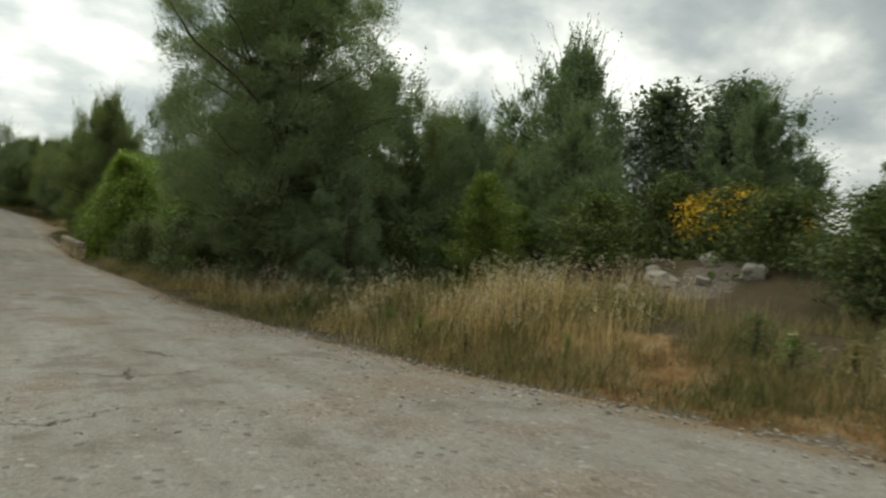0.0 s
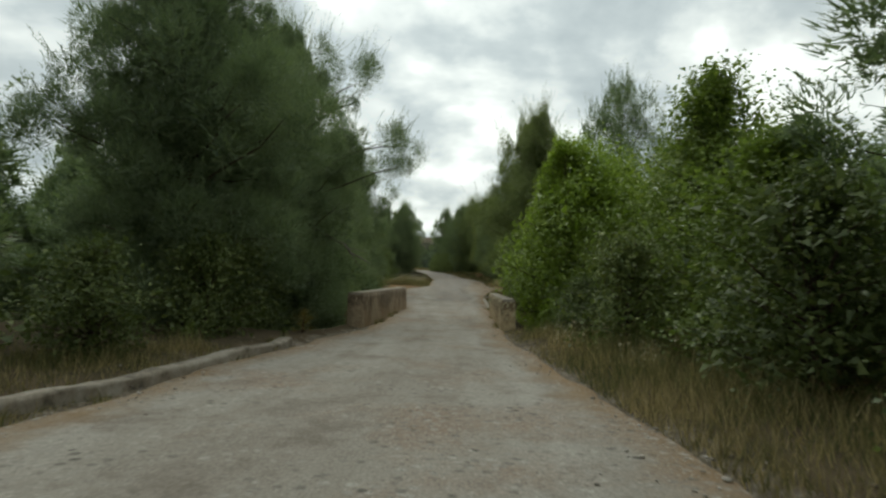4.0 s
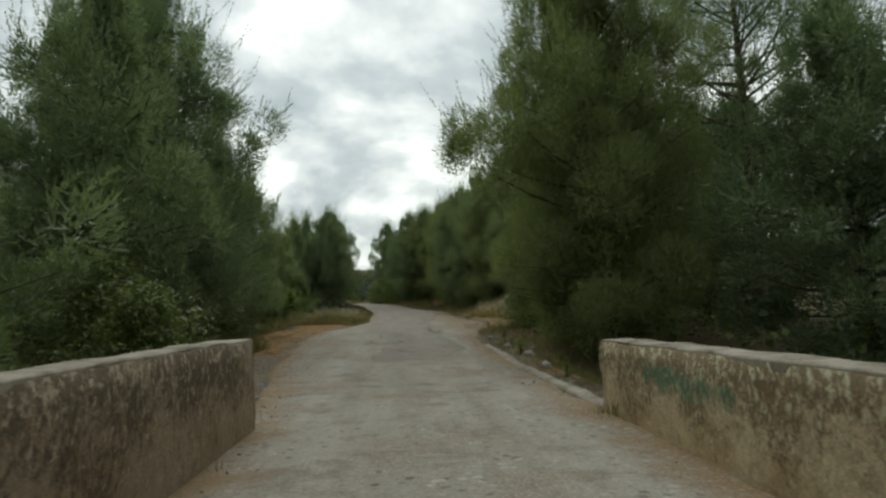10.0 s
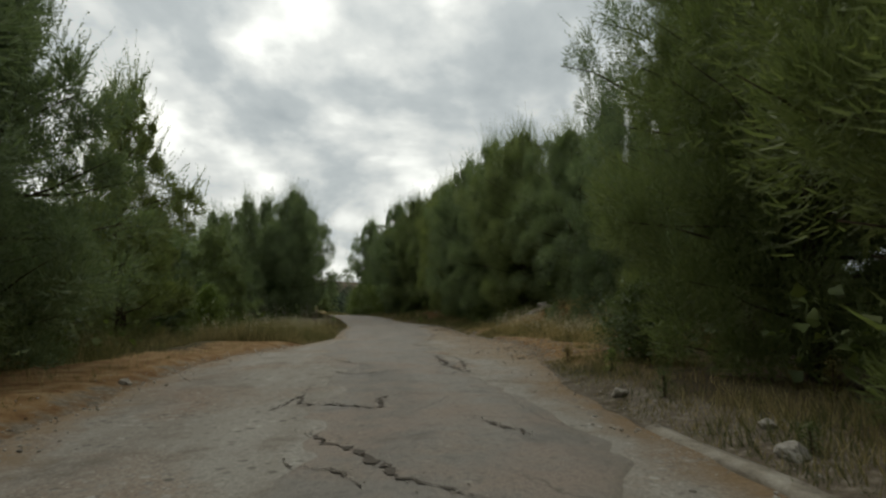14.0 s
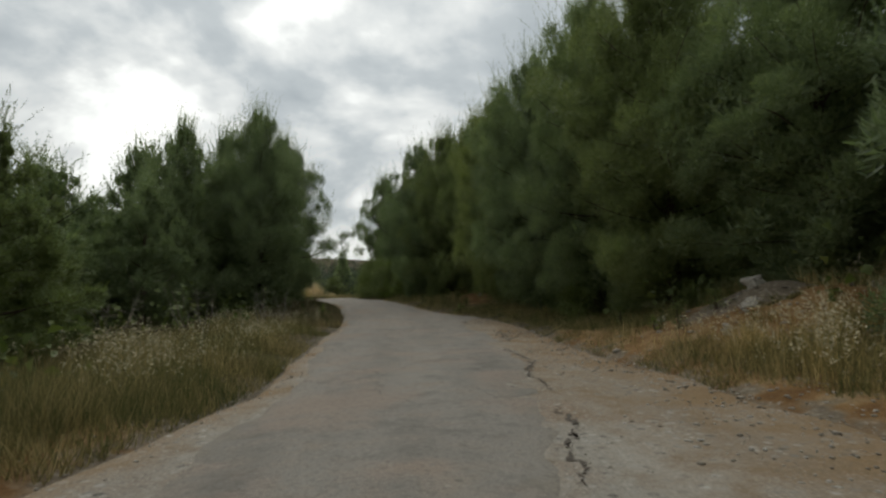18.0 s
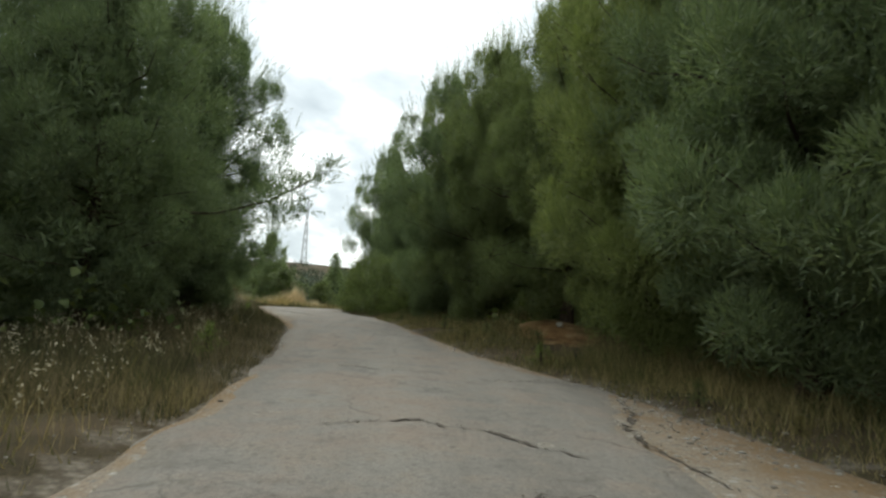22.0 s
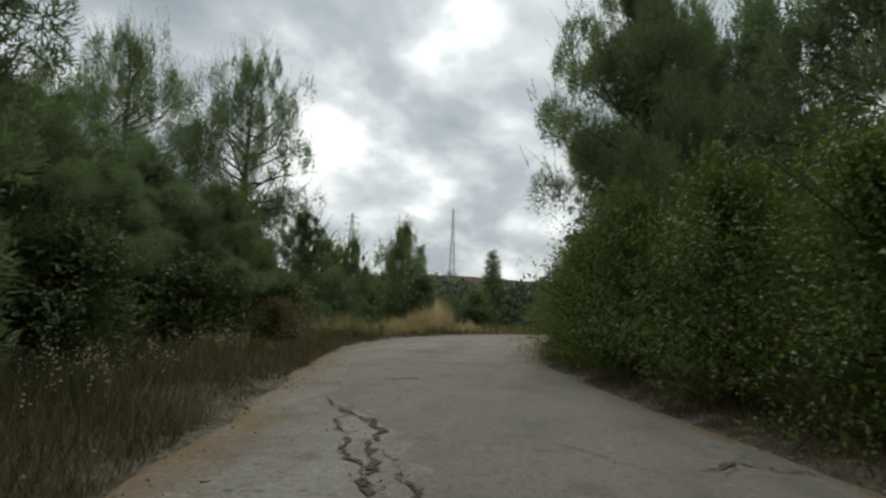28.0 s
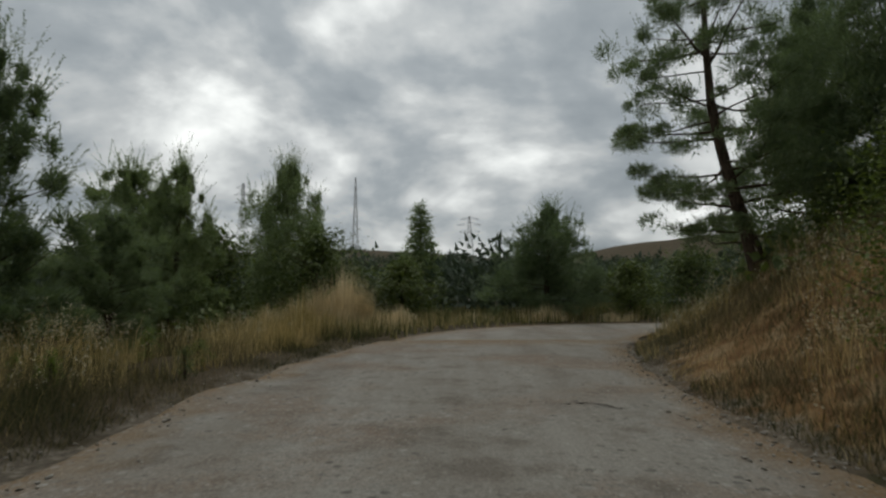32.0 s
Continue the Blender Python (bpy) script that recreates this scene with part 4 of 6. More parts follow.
def leafy(name, h, r, rng, low, limbs, per_limb, size, mat, upright=0.3, core=500, singles=0, keep_off=None, thick=0.3):
    """Trunk, branches and a leaf crown of a broad-leaved tree or shrub; singles: how many leaves on its left flank stay apart."""
    trunk = stem(h * 0.8, 0.012 * h + 0.03, rng, 0.12)
    paths, A, N, W, C = [], [], [], [], []
    for k in range(limbs):
        u = low + (1 - low) * (k + rng.random()) / limbs
        v = (u - low) / (1 - low)
        reach = r * np.sin(np.pi * np.clip(0.24 + 0.68 * v, 0, 1)) ** 0.6 * rng.uniform(0.68, 1.08)
        az, rise = k * 2.39996 + rng.normal(0, 0.4), np.radians(rng.normal(12 + 50 * v * (1 + upright), 10))
        out = np.array([np.cos(az) * np.cos(rise), np.sin(az) * np.cos(rise), np.sin(rise)])
        s = np.linspace(0, 1, 5)
        p0 = along(trunk, min(u, 0.97))
        pts = p0[None, :3] + out[None] * (s * reach)[:, None]
        pts[:, 2] += 0.15 * reach * s - 0.25 * reach * s ** 2
        pts += rng.normal(0, 0.05 * reach, pts.shape) * s[:, None]
        paths.append(np.column_stack([pts, (0.012 + 0.009 * reach) * (1 - 0.85 * s)]))
        m = max(8, int(per_limb * (0.2 + reach)))
        ss = rng.uniform(0.05, 1.0, m) ** 0.55
        ii = np.clip((ss * 4).astype(int), 0, 3)
        root = pts[ii] + (pts[ii + 1] - pts[ii]) * (ss * 4 - ii)[:, None]
        sprays = max(4, m // 9)
        so = clipped(rng, sprays, 1.5) * (0.22 * reach + 0.08) * (1, 1, 0.7)
        pick = rng.integers(0, sprays, m)
        A.append(root + so[pick] * (0.35 + 0.65 * ss)[:, None] + clipped(rng, m, 1.5) * size * 0.9)
        N.append(unit(clipped(rng, m) * 0.5 + (0, 0, 0.75) + out * 0.4))
        W.append(unit(clipped(rng, m) * 0.6 + out * 0.7 + (0, 0, -0.4)))
        q = max(2, core // limbs)
        C.append(p0[None, :3] + out[None] * (rng.uniform(0.05, 0.85, q) ** 0.7 * reach)[:, None] + clipped(rng, q) * 0.17 * reach)
    A, N, W, C = np.concatenate(A), np.concatenate(N), np.concatenate(W), np.concatenate(C)
    keep = A[:, 2] > 0.03
    if keep_off:
        keep &= ~keep_off(A)
        C = C[~keep_off(C)]
    A, N, W = A[keep], N[keep], W[keep]
    S = size * rng.uniform(0.6, 1.25, len(A))
    alone = []
    if singles:
        order = np.argsort(A[:, 0] + 0.35 * A[:, 1] + 0.25 * np.abs(A[:, 2] - 1.6))
        alone = [(A[o], N[o], W[o], S[o]) for o in order[:singles]]
        A, N, W, S = (q[order[singles:]] for q in (A, N, W, S))
    V, F = leaves(A, N, W, S, rng)
    C = C[C[:, 2] > 0.1]
    v2, f2 = blades(C, unit(clipped(rng, len(C))), rng.uniform(0.6, 1.0, len(C)) * thick, np.full(len(C), thick * 0.45), rng)
    tv, tf = tubes([trunk], 7)
    bv, bf = tubes(paths, 3)
    made = {"trunk": mesh(name + "_trunk", tv, tf, BARK, True), "branchwork": mesh(name + "_branchwork", bv, bf, BARK, True),
            "crown": mesh(name + "_crown", np.concatenate([V, v2]), np.concatenate([F, f2 + len(V)]), mat)}
    return (made, alone) if singles else made


def conifer_far(name, h, r, rng):
    """A dark tiered conifer with level whorls and a thin spire, seen far off."""
    trunk = stem(h, 0.16, rng, 0.01)
    V, F, base = [], [], 0
    for k in range(17):
        u = 0.04 + 0.93 * k / 16
        reach = (r * (1 - u) ** 0.8 + 0.10) * rng.uniform(0.8, 1.1)
        for q in range(13):
            a = q * 2 * np.pi / 13 + k * 0.4 + rng.normal(0, 0.1)
            out = np.array([np.cos(a), np.sin(a), -0.05])
            m = max(7, int(40 * reach))
            root = along(trunk, u)[None, :3] + out[None] * (rng.random(m) ** 0.7 * reach * rng.uniform(0.75, 1.1))[:, None] + rng.normal(0, 1, (m, 3)) * (0.09, 0.09, 0.17)
            bv, bf = blades(root, unit(out[None] + rng.normal(0, 0.6, (m, 3))), rng.uniform(0.2, 0.42, m), np.full(m, 0.08), rng)
            V.append(bv), F.append(bf + base)
            base += len(bv)
    tv, tf = tubes([trunk], 6)
    return {"trunk": mesh(name + "_trunk", tv, tf, BARK, True), "crown": mesh(name + "_crown", np.concatenate(V), np.concatenate(F), PINE)}


rng = np.random.default_rng(7)
BROAD_TREE, SINGLE_LEAVES = leafy("leafy_tree", 7.0, 3.0, rng, 0.04, 76, 330, 0.10, BROAD, singles=300, core=3000, keep_off=lambda p: p[:, 0] < -2.6 + 0.6 * np.clip(-p[:, 1], 0, 1) + 0.8 * np.clip((2.45 - p[:, 2]) * 4, 0, 1) + 0.6 * np.clip(p[:, 2] - 3.0, 0, 3) + 0.3 * np.sin(p[:, 1] * 2.3) * np.sin(p[:, 2] * 2.9))
KINDS = {
    "close": [pine("pine", 10, 3.2, rng, 0.05, 92, 1.35, 0.68, 600, 0.13, 0.0145, 210, 5, 0.55, 32, belly=0.3, foot=0.6)],
    "wide": [pine("pine", 10, 3.2, rng, 0.07, 96, 1.35, 0.60, 760, 0.095, 0.0095, 280, 5, 0.42, 32, belly=0.42, foot=0.42, lobes=0.3)],
    "near": [pine("pine", 10, 3.2, rng, 0.04, 84, 1.35, 0.66, 500, 0.125, 0.0165, 230, 5, 0.6, 26, belly=0.34, foot=0.5, lobes=0.15) for _ in range(2)],
    "bushy": [pine("pine", 10, 3.2, rng, 0.02, 72, 1.25, 0.72, 190, 0.18, 0.031, 110, 5, 0.65, 20) for _ in range(3)],
    "young": [pine("young_pine", 6, 1.8, rng, 0.01, 54, 1.6, 0.42, 190, 0.13, 0.022, 140, 5, 0.48, 20, belly=0.2) for _ in range(2)],
    "open": [pine("open_pine", 10, 3.2, rng, 0.24, 72, 1.5, 0.52, 220, 0.14, 0.018, 60, 5, 0.42, 16, tall=0.95, droop=-6, belly=0.35, heart=0.85, inner=False, lobes=0.3) for _ in range(2)],
    "tier": [pine("tiered_pine", 9.4, 3.2, rng, 0.06, 78, 1.9, 0.42, 260, 0.13, 0.018, 60, 3, 0.35, 14, tall=0.5, rise=22, droop=8, belly=0.4, heart=0.8, inner=False, gap=0.6, bow=1.0)],
    "distant": [pine("distant_pine", 9, 2.6, rng, 0.02, 36, 0.8, 0.85, 80, 0.32, 0.06, 70, 4, 0.9, 10) for _ in range(2)],
    "broad": [BROAD_TREE],
    "light": [leafy("light_tree", 8.0, 2.4, rng, 0.05, 70, 150, 0.10, LIGHT, 0.4, core=3600, thick=0.26)],
    "shrub": [leafy("shrub", 3.0, 1.7, rng, 0.02, 46, 105, 0.062, SHRUB, core=2400, thick=0.2) for _ in range(2)],
    "hedge": [leafy("hedge", 3.0, 1.7, rng, 0.02, 60, 220, 0.040, HEDGE, core=5200, thick=0.11) for _ in range(2)],
    "silver": [leafy("silver_tree", 12.0, 3.4, rng, 0.04, 84, 120, 0.11, BLUISH, 0.1, core=3600, thick=0.4)],
    "dry": [leafy("dry_shrub", 2.0, 1.5, rng, 0.02, 44, 210, 0.026, BROWNISH, core=4200, thick=0.09)],
    "forb": [leafy("weed", 0.9, 0.42, rng, 0.02, 16, 75, 0.05, mat_, 0.6, core=120, thick=0.08) for mat_ in (SHRUB, LIGHT, DRYISH)],
    "tiered": [conifer_far("tiered_conifer", 8.5, 1.6, rng)],
}
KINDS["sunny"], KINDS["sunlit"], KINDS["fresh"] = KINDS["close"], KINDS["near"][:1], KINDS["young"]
SIZE = {"fresh": (6, 1.8), "forb": (0.9, 0.42), "wide": (10, 3.2), "sunny": (10, 3.2), "sunlit": (10, 3.2), "close": (10, 3.2), "near": (10, 3.2), "bushy": (10, 3.2), "young": (6, 1.8), "open": (10, 3.2), "tier": (9.4, 3.2), "distant": (9, 2.6), "broad": (7, 3), "light": (8, 2.4), "shrub": (3, 1.7), "hedge": (3, 1.7), "silver": (12, 3.4), "dry": (2, 1.5), "tiered": (8.5, 1.6)}
WORDS = {
    "forb": ("weed", "leafy green weed standing in the dry verge grass", "weed"),
    "wide": ("pine_tree", "broad spreading dark green pine with soft dense shoots", "tree"),
    "sunny": ("pine_tree", "full yellow-green pine with soft brush-like shoots", "tree"),
    "sunlit": ("pine_tree", "full yellow-green pine in the row beside the lane", "tree"),
    "fresh": ("young_pine", "young yellow-green pine with upright shoots", "tree"),
    "close": ("pine_tree", "dense dark green pine with soft brush-like shoots", "tree"),
    "near": ("pine_tree", "dense dark green pine with soft needles to the ground", "tree"),
    "bushy": ("pine_tree", "bushy dark green pine with needles to the ground", "tree"),
    "young": ("young_pine", "young dense pine with upright shoots", "tree"),
    "open": ("open_pine", "tall pine with a bare trunk and loose crown", "tree"),
    "tier": ("tiered_pine", "pine with bent trunk and level tiers on a bank", "tree"),
    "distant": ("pine_tree", "dark green pine in the wood behind", "tree"),
    "broad": ("leafy_tree", "bright green broad-leaved tree leaning over the parapet", "tree"),
    "light": ("light_tree", "tall light green broad-leaved tree", "tree"),
    "shrub": ("shrub", "dense dark green shrub on the verge", "shrub"),
    "hedge": ("hedge_bush", "thick green hedge bush at the lane's edge", "hedge"),
    "silver": ("silver_tree", "tall grey-green tree with glinting leaves", "tree"),
    "dry": ("dry_shrub", "rounded brownish dry shrub on the verge", "shrub"),
    "tiered": ("tiered_conifer", "slim conifer with level tiers of branches", "tree"),
}
count = {}


def plant(kind, x, y, h, r, sink=0.05, turn=None):
    i = count[kind] = count.get(kind, -1) + 1
    parts_ = KINDS[kind][i % len(KINDS[kind])]
    name, label, cat = WORDS[kind]
    t = thing(name, x, y, float(ground_z(x, y)) - sink, label, cat, "distant pines" if kind == "distant" else cat + "s along the lane", (i * 137.5) % 360 if turn is None else turn)
    hh, rr = SIZE[kind]
    t.scale = (r / rr, r / rr, h / hh)
    for nm, me in parts_.items():
        if not (kind == "distant" and nm == "branchwork"):
            ob = part(nm, me, t)
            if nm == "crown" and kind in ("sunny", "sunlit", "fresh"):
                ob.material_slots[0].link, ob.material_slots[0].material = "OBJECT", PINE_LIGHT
    return t


for spec in (
    # right of the lane, to the bridge
    ("wide", 5.8, -8.6, 12.8, 5.2), ("close", 7.3, -4.2, 9.0, 3.4), ("young", 6.3, -13.2, 3.6, 1.3), ("bushy", 24.6, -5.2, 14.2, 5.2), ("silver", 27.8, -9.6, 14.6, 5.0), ("silver", 29.0, -13.4, 13.0, 4.6), ("silver", 22.0, -9.0, 8.5, 3.4), ("shrub", 18.6, -16.4, 3.6, 2.4), ("shrub", 20.6, -19.6, 3.4, 2.4), ("shrub", 20.0, -13.2, 4.0, 2.6), ("shrub", 17.4, -23.4, 2.4, 2.0), ("light", 14.6, -12.2, 3.6, 1.4),
    ("sunlit", 17.5, -3.0, 9.6, 4.4), ("light", 10.2, -14.6, 4.2, 1.4), ("shrub", 9.0, -12.2, 2.6, 1.6), ("shrub", 12.5, -17.5, 2.2, 1.9), ("bushy", 15.5, -7.5, 8.5, 3.0),
    ("shrub", 13.5, -22.5, 2.0, 1.8), ("shrub", 10.8, -25.5, 2.2, 1.7), ("bushy", 16.5, -13.0, 7.0, 2.8), ("young", 19.5, -19.0, 6.0, 2.2), ("young", 17.5, -26.0, 5.5, 2.2),
    ("shrub", 4.7, -4.2, 2.3, 1.5), ("shrub", 5.1, 0.2, 2.8, 1.8), ("light", 6.6, 3.2, 4.8, 2.5), ("bushy", 9.0, 0.8, 9.0, 3.2), ("shrub", 4.3, 5.4, 2.4, 1.5),
    ("broad", 5.1, 15.4, 9.0, 3.7, 0.05, 0), ("light", 7.6, 17.8, 9.6, 2.9), ("light", 7.0, 8.0, 7.8, 2.5), ("light", 8.8, 12.4, 9.4, 3.0), ("light", 5.9, 12.6, 6.0, 2.2), ("shrub", 3.9, 8.4, 1.6, 1.0),
    # right, past the bridge
    ("sunny", 6.3, 35.6, 13.6, 3.9), ("open", 13.2, 38.6, 16.0, 4.0), ("sunny", 7.3, 41.6, 11.5, 3.2), ("open", 9.6, 46.8, 11.0, 3.6), ("sunny", 10.6, 52.2, 11.0, 3.0),
    ("bushy", 11.0, 31.0, 9.0, 3.2), ("shrub", 5.4, 44.2, 1.7, 1.3), ("shrub", 6.4, 47.2, 1.5, 1.3),
    ("bushy", 10.4, 57.5, 9.8, 2.7), ("near", 10.3, 63.0, 9.8, 3.4), ("sunlit", 8.4, 67.2, 11.4, 3.6), ("near", 7.5, 71.6, 12.0, 3.5), ("near", 6.5, 76.0, 11.6, 3.4),
    ("sunlit", 5.7, 80.4, 11.3, 3.0), ("sunlit", 5.1, 85.6, 10.8, 3.0), ("sunlit", 3.2, 89.6, 11.2, 3.0), ("near", 1.6, 93.6, 11.0, 3.0), ("shrub", 6.3, 70.4, 1.4, 1.2), ("shrub", 7.4, 74.0, 1.5, 1.3),
    ("bushy", 8.6, 88.0, 10.0, 3.3), ("bushy", 7.2, 94.5, 10.0, 3.3), ("bushy", 10.4, 81.5, 10.0, 3.3), ("hedge", 0.2, 96.4, 2.7, 1.6), ("hedge", -0.8, 99.0, 3.1, 1.8), ("hedge", -1.8, 101.6, 3.4, 1.85), ("hedge", -2.7, 104.2, 3.5, 1.8), ("hedge", -3.3, 106.8, 3.3, 1.7), ("hedge", -3.5, 108.8, 2.9, 1.5), ("hedge", -3.4, 110.9, 3.0, 1.6), ("hedge", -3.3, 112.7, 3.3, 1.6), ("hedge", -3.4, 114.7, 2.6, 1.3), ("hedge", -2.6, 116.8, 2.6, 1.5), ("near", 0.9, 114.6, 9.5, 2.7), ("hedge", 0.9, 103.0, 4.0, 2.0),
    ("near", -1.5, 110.6, 11.6, 3.0, 0.05, 417.5), ("bushy", 2.6, 105.0, 10.5, 3.0), ("bushy", 4.2, 99.5, 11.5, 3.0), ("bushy", 3.4, 115.0, 10.0, 3.0),
    ("shrub", 0.2, 118.5, 2.2, 1.8), ("shrub", 1.6, 121.2, 2.4, 2.0), ("bushy", 2.8, 118.6, 8.4, 2.8), ("shrub", -0.6, 115.6, 2.2, 1.7), ("bushy", 3.6, 129.6, 9.0, 2.5), ("bushy", 2.9, 125.0, 8.4, 2.2), ("tier", 0.4, 127.0, 9.6, 3.4, 0.05, 0), ("bushy", 4.8, 122.5, 8.6, 3.0), ("shrub", 2.2, 126.0, 1.8, 1.8), ("shrub", 4.6, 129.5, 2.4, 2.0), ("bushy", -2.8, 143.5, 5.8, 3.0), ("shrub", 1.8, 144.0, 3.0, 2.4), ("shrub", 6.0, 146.0, 3.8, 3.0),
    # left of the lane
    ("shrub", -5.3, -5.0, 3.4, 2.2), ("shrub", -4.5, -3.2, 0.9, 0.9), ("shrub", -5.6, -8.0, 2.2, 1.7), ("shrub", -6.4, -1.6, 3.2, 1.9), ("shrub", -5.3, 2.2, 1.9, 1.3), ("silver", -9.4, -2.5, 7.6, 2.4), ("shrub", -6.2, -9.5, 2.6, 1.7), ("young", -8.0, -12.0, 6.0, 2.0),
    ("close", -6.6, 8.6, 11.2, 3.7), ("wide", -5.7, 13.3, 11.8, 3.7, 0.05, 0), ("close", -6.8, 20.2, 9.0, 2.9), ("bushy", -6.0, 16.4, 9.4, 2.8), ("bushy", -7.6, 25.0, 9.4, 3.2), ("bushy", -8.0, 12.8, 10.0, 3.2), ("shrub", -5.4, 9.4, 2.6, 1.6), ("shrub", -5.2, 6.4, 2.3, 1.5), ("shrub", -4.5, 28.0, 2.3, 1.5), ("shrub", -6.4, 31.0, 2.7, 1.8),
    ("close", -8.6, 38.2, 12.4, 4.4), ("bushy", -8.0, 33.5, 10.0, 3.0), ("bushy", -8.2, 45.0, 8.4, 2.6), ("fresh", -9.0, 53.2, 8.4, 2.3), ("fresh", -8.2, 61.5, 4.7, 1.7), ("light", -7.4, 57.6, 2.6, 1.0),
    ("shrub", -7.2, 42.0, 1.6, 1.5), ("shrub", -7.0, 36.8, 1.2, 1.4), ("shrub", -7.6, 34.0, 1.3, 1.5), ("shrub", -6.6, 31.8, 1.0, 1.2), ("shrub", -8.0, 39.6, 1.5, 1.4), ("shrub", -9.0, 48.5, 1.7, 1.6),
    ("near", -7.5, 80.6, 10.4, 2.75), ("bushy", -10.8, 79.0, 9.2, 2.6), ("young", -13.6, 80.5, 8.4, 2.8), ("young", -14.3, 73.5, 6.4, 3.2), ("young", -10.6, 74.2, 5.6, 1.9), ("young", -12.2, 67.0, 5.4, 2.8),
    ("young", -13.4, 60.5, 5.2, 2.7), ("near", -7.7, 87.6, 10.4, 3.0), ("bushy", -10.5, 85.0, 10.0, 2.8), ("bushy", -10.6, 92.0, 7.6, 2.4), ("bushy", -11.6, 97.2, 7.0, 2.2),
    ("open", -16.2, 113.6, 10.8, 2.6), ("open", -20.6, 112.2, 11.4, 2.8), ("near", -14.4, 102.5, 5.4, 2.5), ("near", -16.0, 107.5, 5.4, 2.7), ("young", -14.0, 96.0, 6.2, 3.0),
    ("young", -18.2, 117.4, 5.2, 2.0), ("young", -17.6, 122.5, 6.2, 2.0), ("young", -17.2, 126.4, 3.5, 1.5), ("young", -18.6, 129.0, 3.6, 1.4), ("young", -18.4, 132.6, 6.0, 1.8), ("shrub", -15.6, 115.0, 2.6, 2.2),
    ("shrub", -13.2, 106.4, 2.3, 1.7), ("dry", -12.7, 110.0, 1.3, 1.35), ("dry", -13.3, 112.0, 1.2, 1.2), ("near", -15.2, 110.6, 5.2, 2.3), ("near", -18.2, 110.2, 6.5, 2.8), ("shrub", -14.2, 113.6, 2.4, 1.8), ("shrub", -12.6, 101.5, 2.6, 1.9), ("bushy", -18.5, 147.8, 9.2, 3.3), ("shrub", -15.2, 142.0, 4.6, 3.4), ("shrub", -19.6, 139.0, 4.6, 3.0), ("shrub", -11.2, 146.0, 3.4, 3.0),
    ("tiered", -10.5, 154.6, 8.6, 2.3), ("young", -22.0, 136.0, 6.6, 3.0), ("young", -23.0, 124.0, 7.0, 3.2), ("bushy", -21.5, 104.0, 8.0, 2.8), ("bushy", -19.0, 97.0, 8.5, 2.8),
):
    plant(*spec)

# single leaves of the tree over the parapet, as pieces of its crown
leaf_v, leaf_f = leaves(np.zeros((1, 3)), np.array([[0, 0, 1.0]]), np.array([[0, 1.0, 0]]), np.ones(1), rng)
LEAF = mesh("leaf", leaf_v, leaf_f, BROAD)
overhang = next(o for o in scene.objects if o.name.startswith("leafy_tree"))
crown_ = next(o for o in overhang.children if o.name.startswith("crown"))
for a_, n_, w_, s_ in SINGLE_LEAVES:
    y_ = unit(w_ - n_ * (w_ @ n_))
    x_ = np.cross(y_, n_)
    lf_ = part("leaf", LEAF, crown_)
    lf_.matrix_basis = Matrix([[*(x_[i] * s_, y_[i] * s_, n_[i] * s_, a_[i])] for i in range(3)] + [[0, 0, 0, 1]])

# a dead limb hanging beside the parapet
host = min((o for o in scene.objects if o.name.startswith("pine_tree") and o.parent is None), key=lambda o: (o.location.xy - Vector((-5.7, 13.3))).length)
dv, df = tubes([[(-5.3, 13.2, 3.3, 0.08), (-4.6, 13.0, 3.3, 0.07), (-3.95, 12.9, 3.0, 0.06), (-3.64, 12.9, 2.82, 0.055), (-3.28, 13.2, 2.66, 0.05), (-3.09, 13.4, 2.36, 0.04), (-2.83, 13.9, 2.21, 0.025), (-2.5, 14.5, 1.98, 0.01)],
                [(-3.2, 13.3, 2.5, 0.022), (-2.95, 13.6, 2.5, 0.014), (-2.6, 13.9, 2.42, 0.006)], [(-3.09, 13.4, 2.36, 0.02), (-2.95, 13.9, 2.0, 0.012), (-2.75, 14.3, 1.75, 0.005)]], 6)
limb = part("dead_branch", mesh("dead_branch", dv, df, bark_material("grey_deadwood", (0.12, 0.105, 0.09), (0.26, 0.235, 0.205)), True), host, "bare grey dead branch")
limb.matrix_parent_inverse = Matrix.LocRotScale(host.location, host.rotation_euler, host.scale).inverted()

# a long feathery limb reaching over the lane
host = min((o for o in scene.objects if o.name.startswith("pine_tree") and o.parent is None), key=lambda o: (o.location.xy - Vector((-7.5, 80.6))).length)
g = np.random.default_rng(88)
limb_path = np.array([(-7.5, 80.6, 3.6, 0.05), (-6.2, 81.1, 3.75, 0.036), (-5.0, 81.6, 3.9, 0.03), (-3.9, 82.0, 4.35, 0.024), (-3.1, 82.3, 4.9, 0.02), (-2.4, 82.6, 5.5, 0.008)])
mid_ = np.array([along(limb_path, q)[:3] for q in np.linspace(0.45, 1, 22)]) + clipped(g, 22) * (0.13, 0.13, 0.13)
way_ = np.repeat(np.array([[0.55, 0.2, 0.0]]), 22, 0)
v1, f1 = needles(*shoots_of(mid_, np.full(22, 0.2), way_, np.full(22, 0.75), 12, 0.4, g), 14, 0.125, 0.017, g)
low_ = np.array([along(limb_path, q)[:3] for q in np.linspace(0.4, 0.75, 18)]) + clipped(g, 18) * (0.3, 0.3, 0.3) - (0, 0, 0.3)
v2, f2 = needles(*shoots_of(low_, np.full(18, 0.25), way_[:18], np.full(18, 0.2), 12, 0.36, g), 14, 0.125, 0.017, g)
tv, tf = tubes([limb_path], 5)
inv_ = Matrix.LocRotScale(host.location, host.rotation_euler, host.scale).inverted()
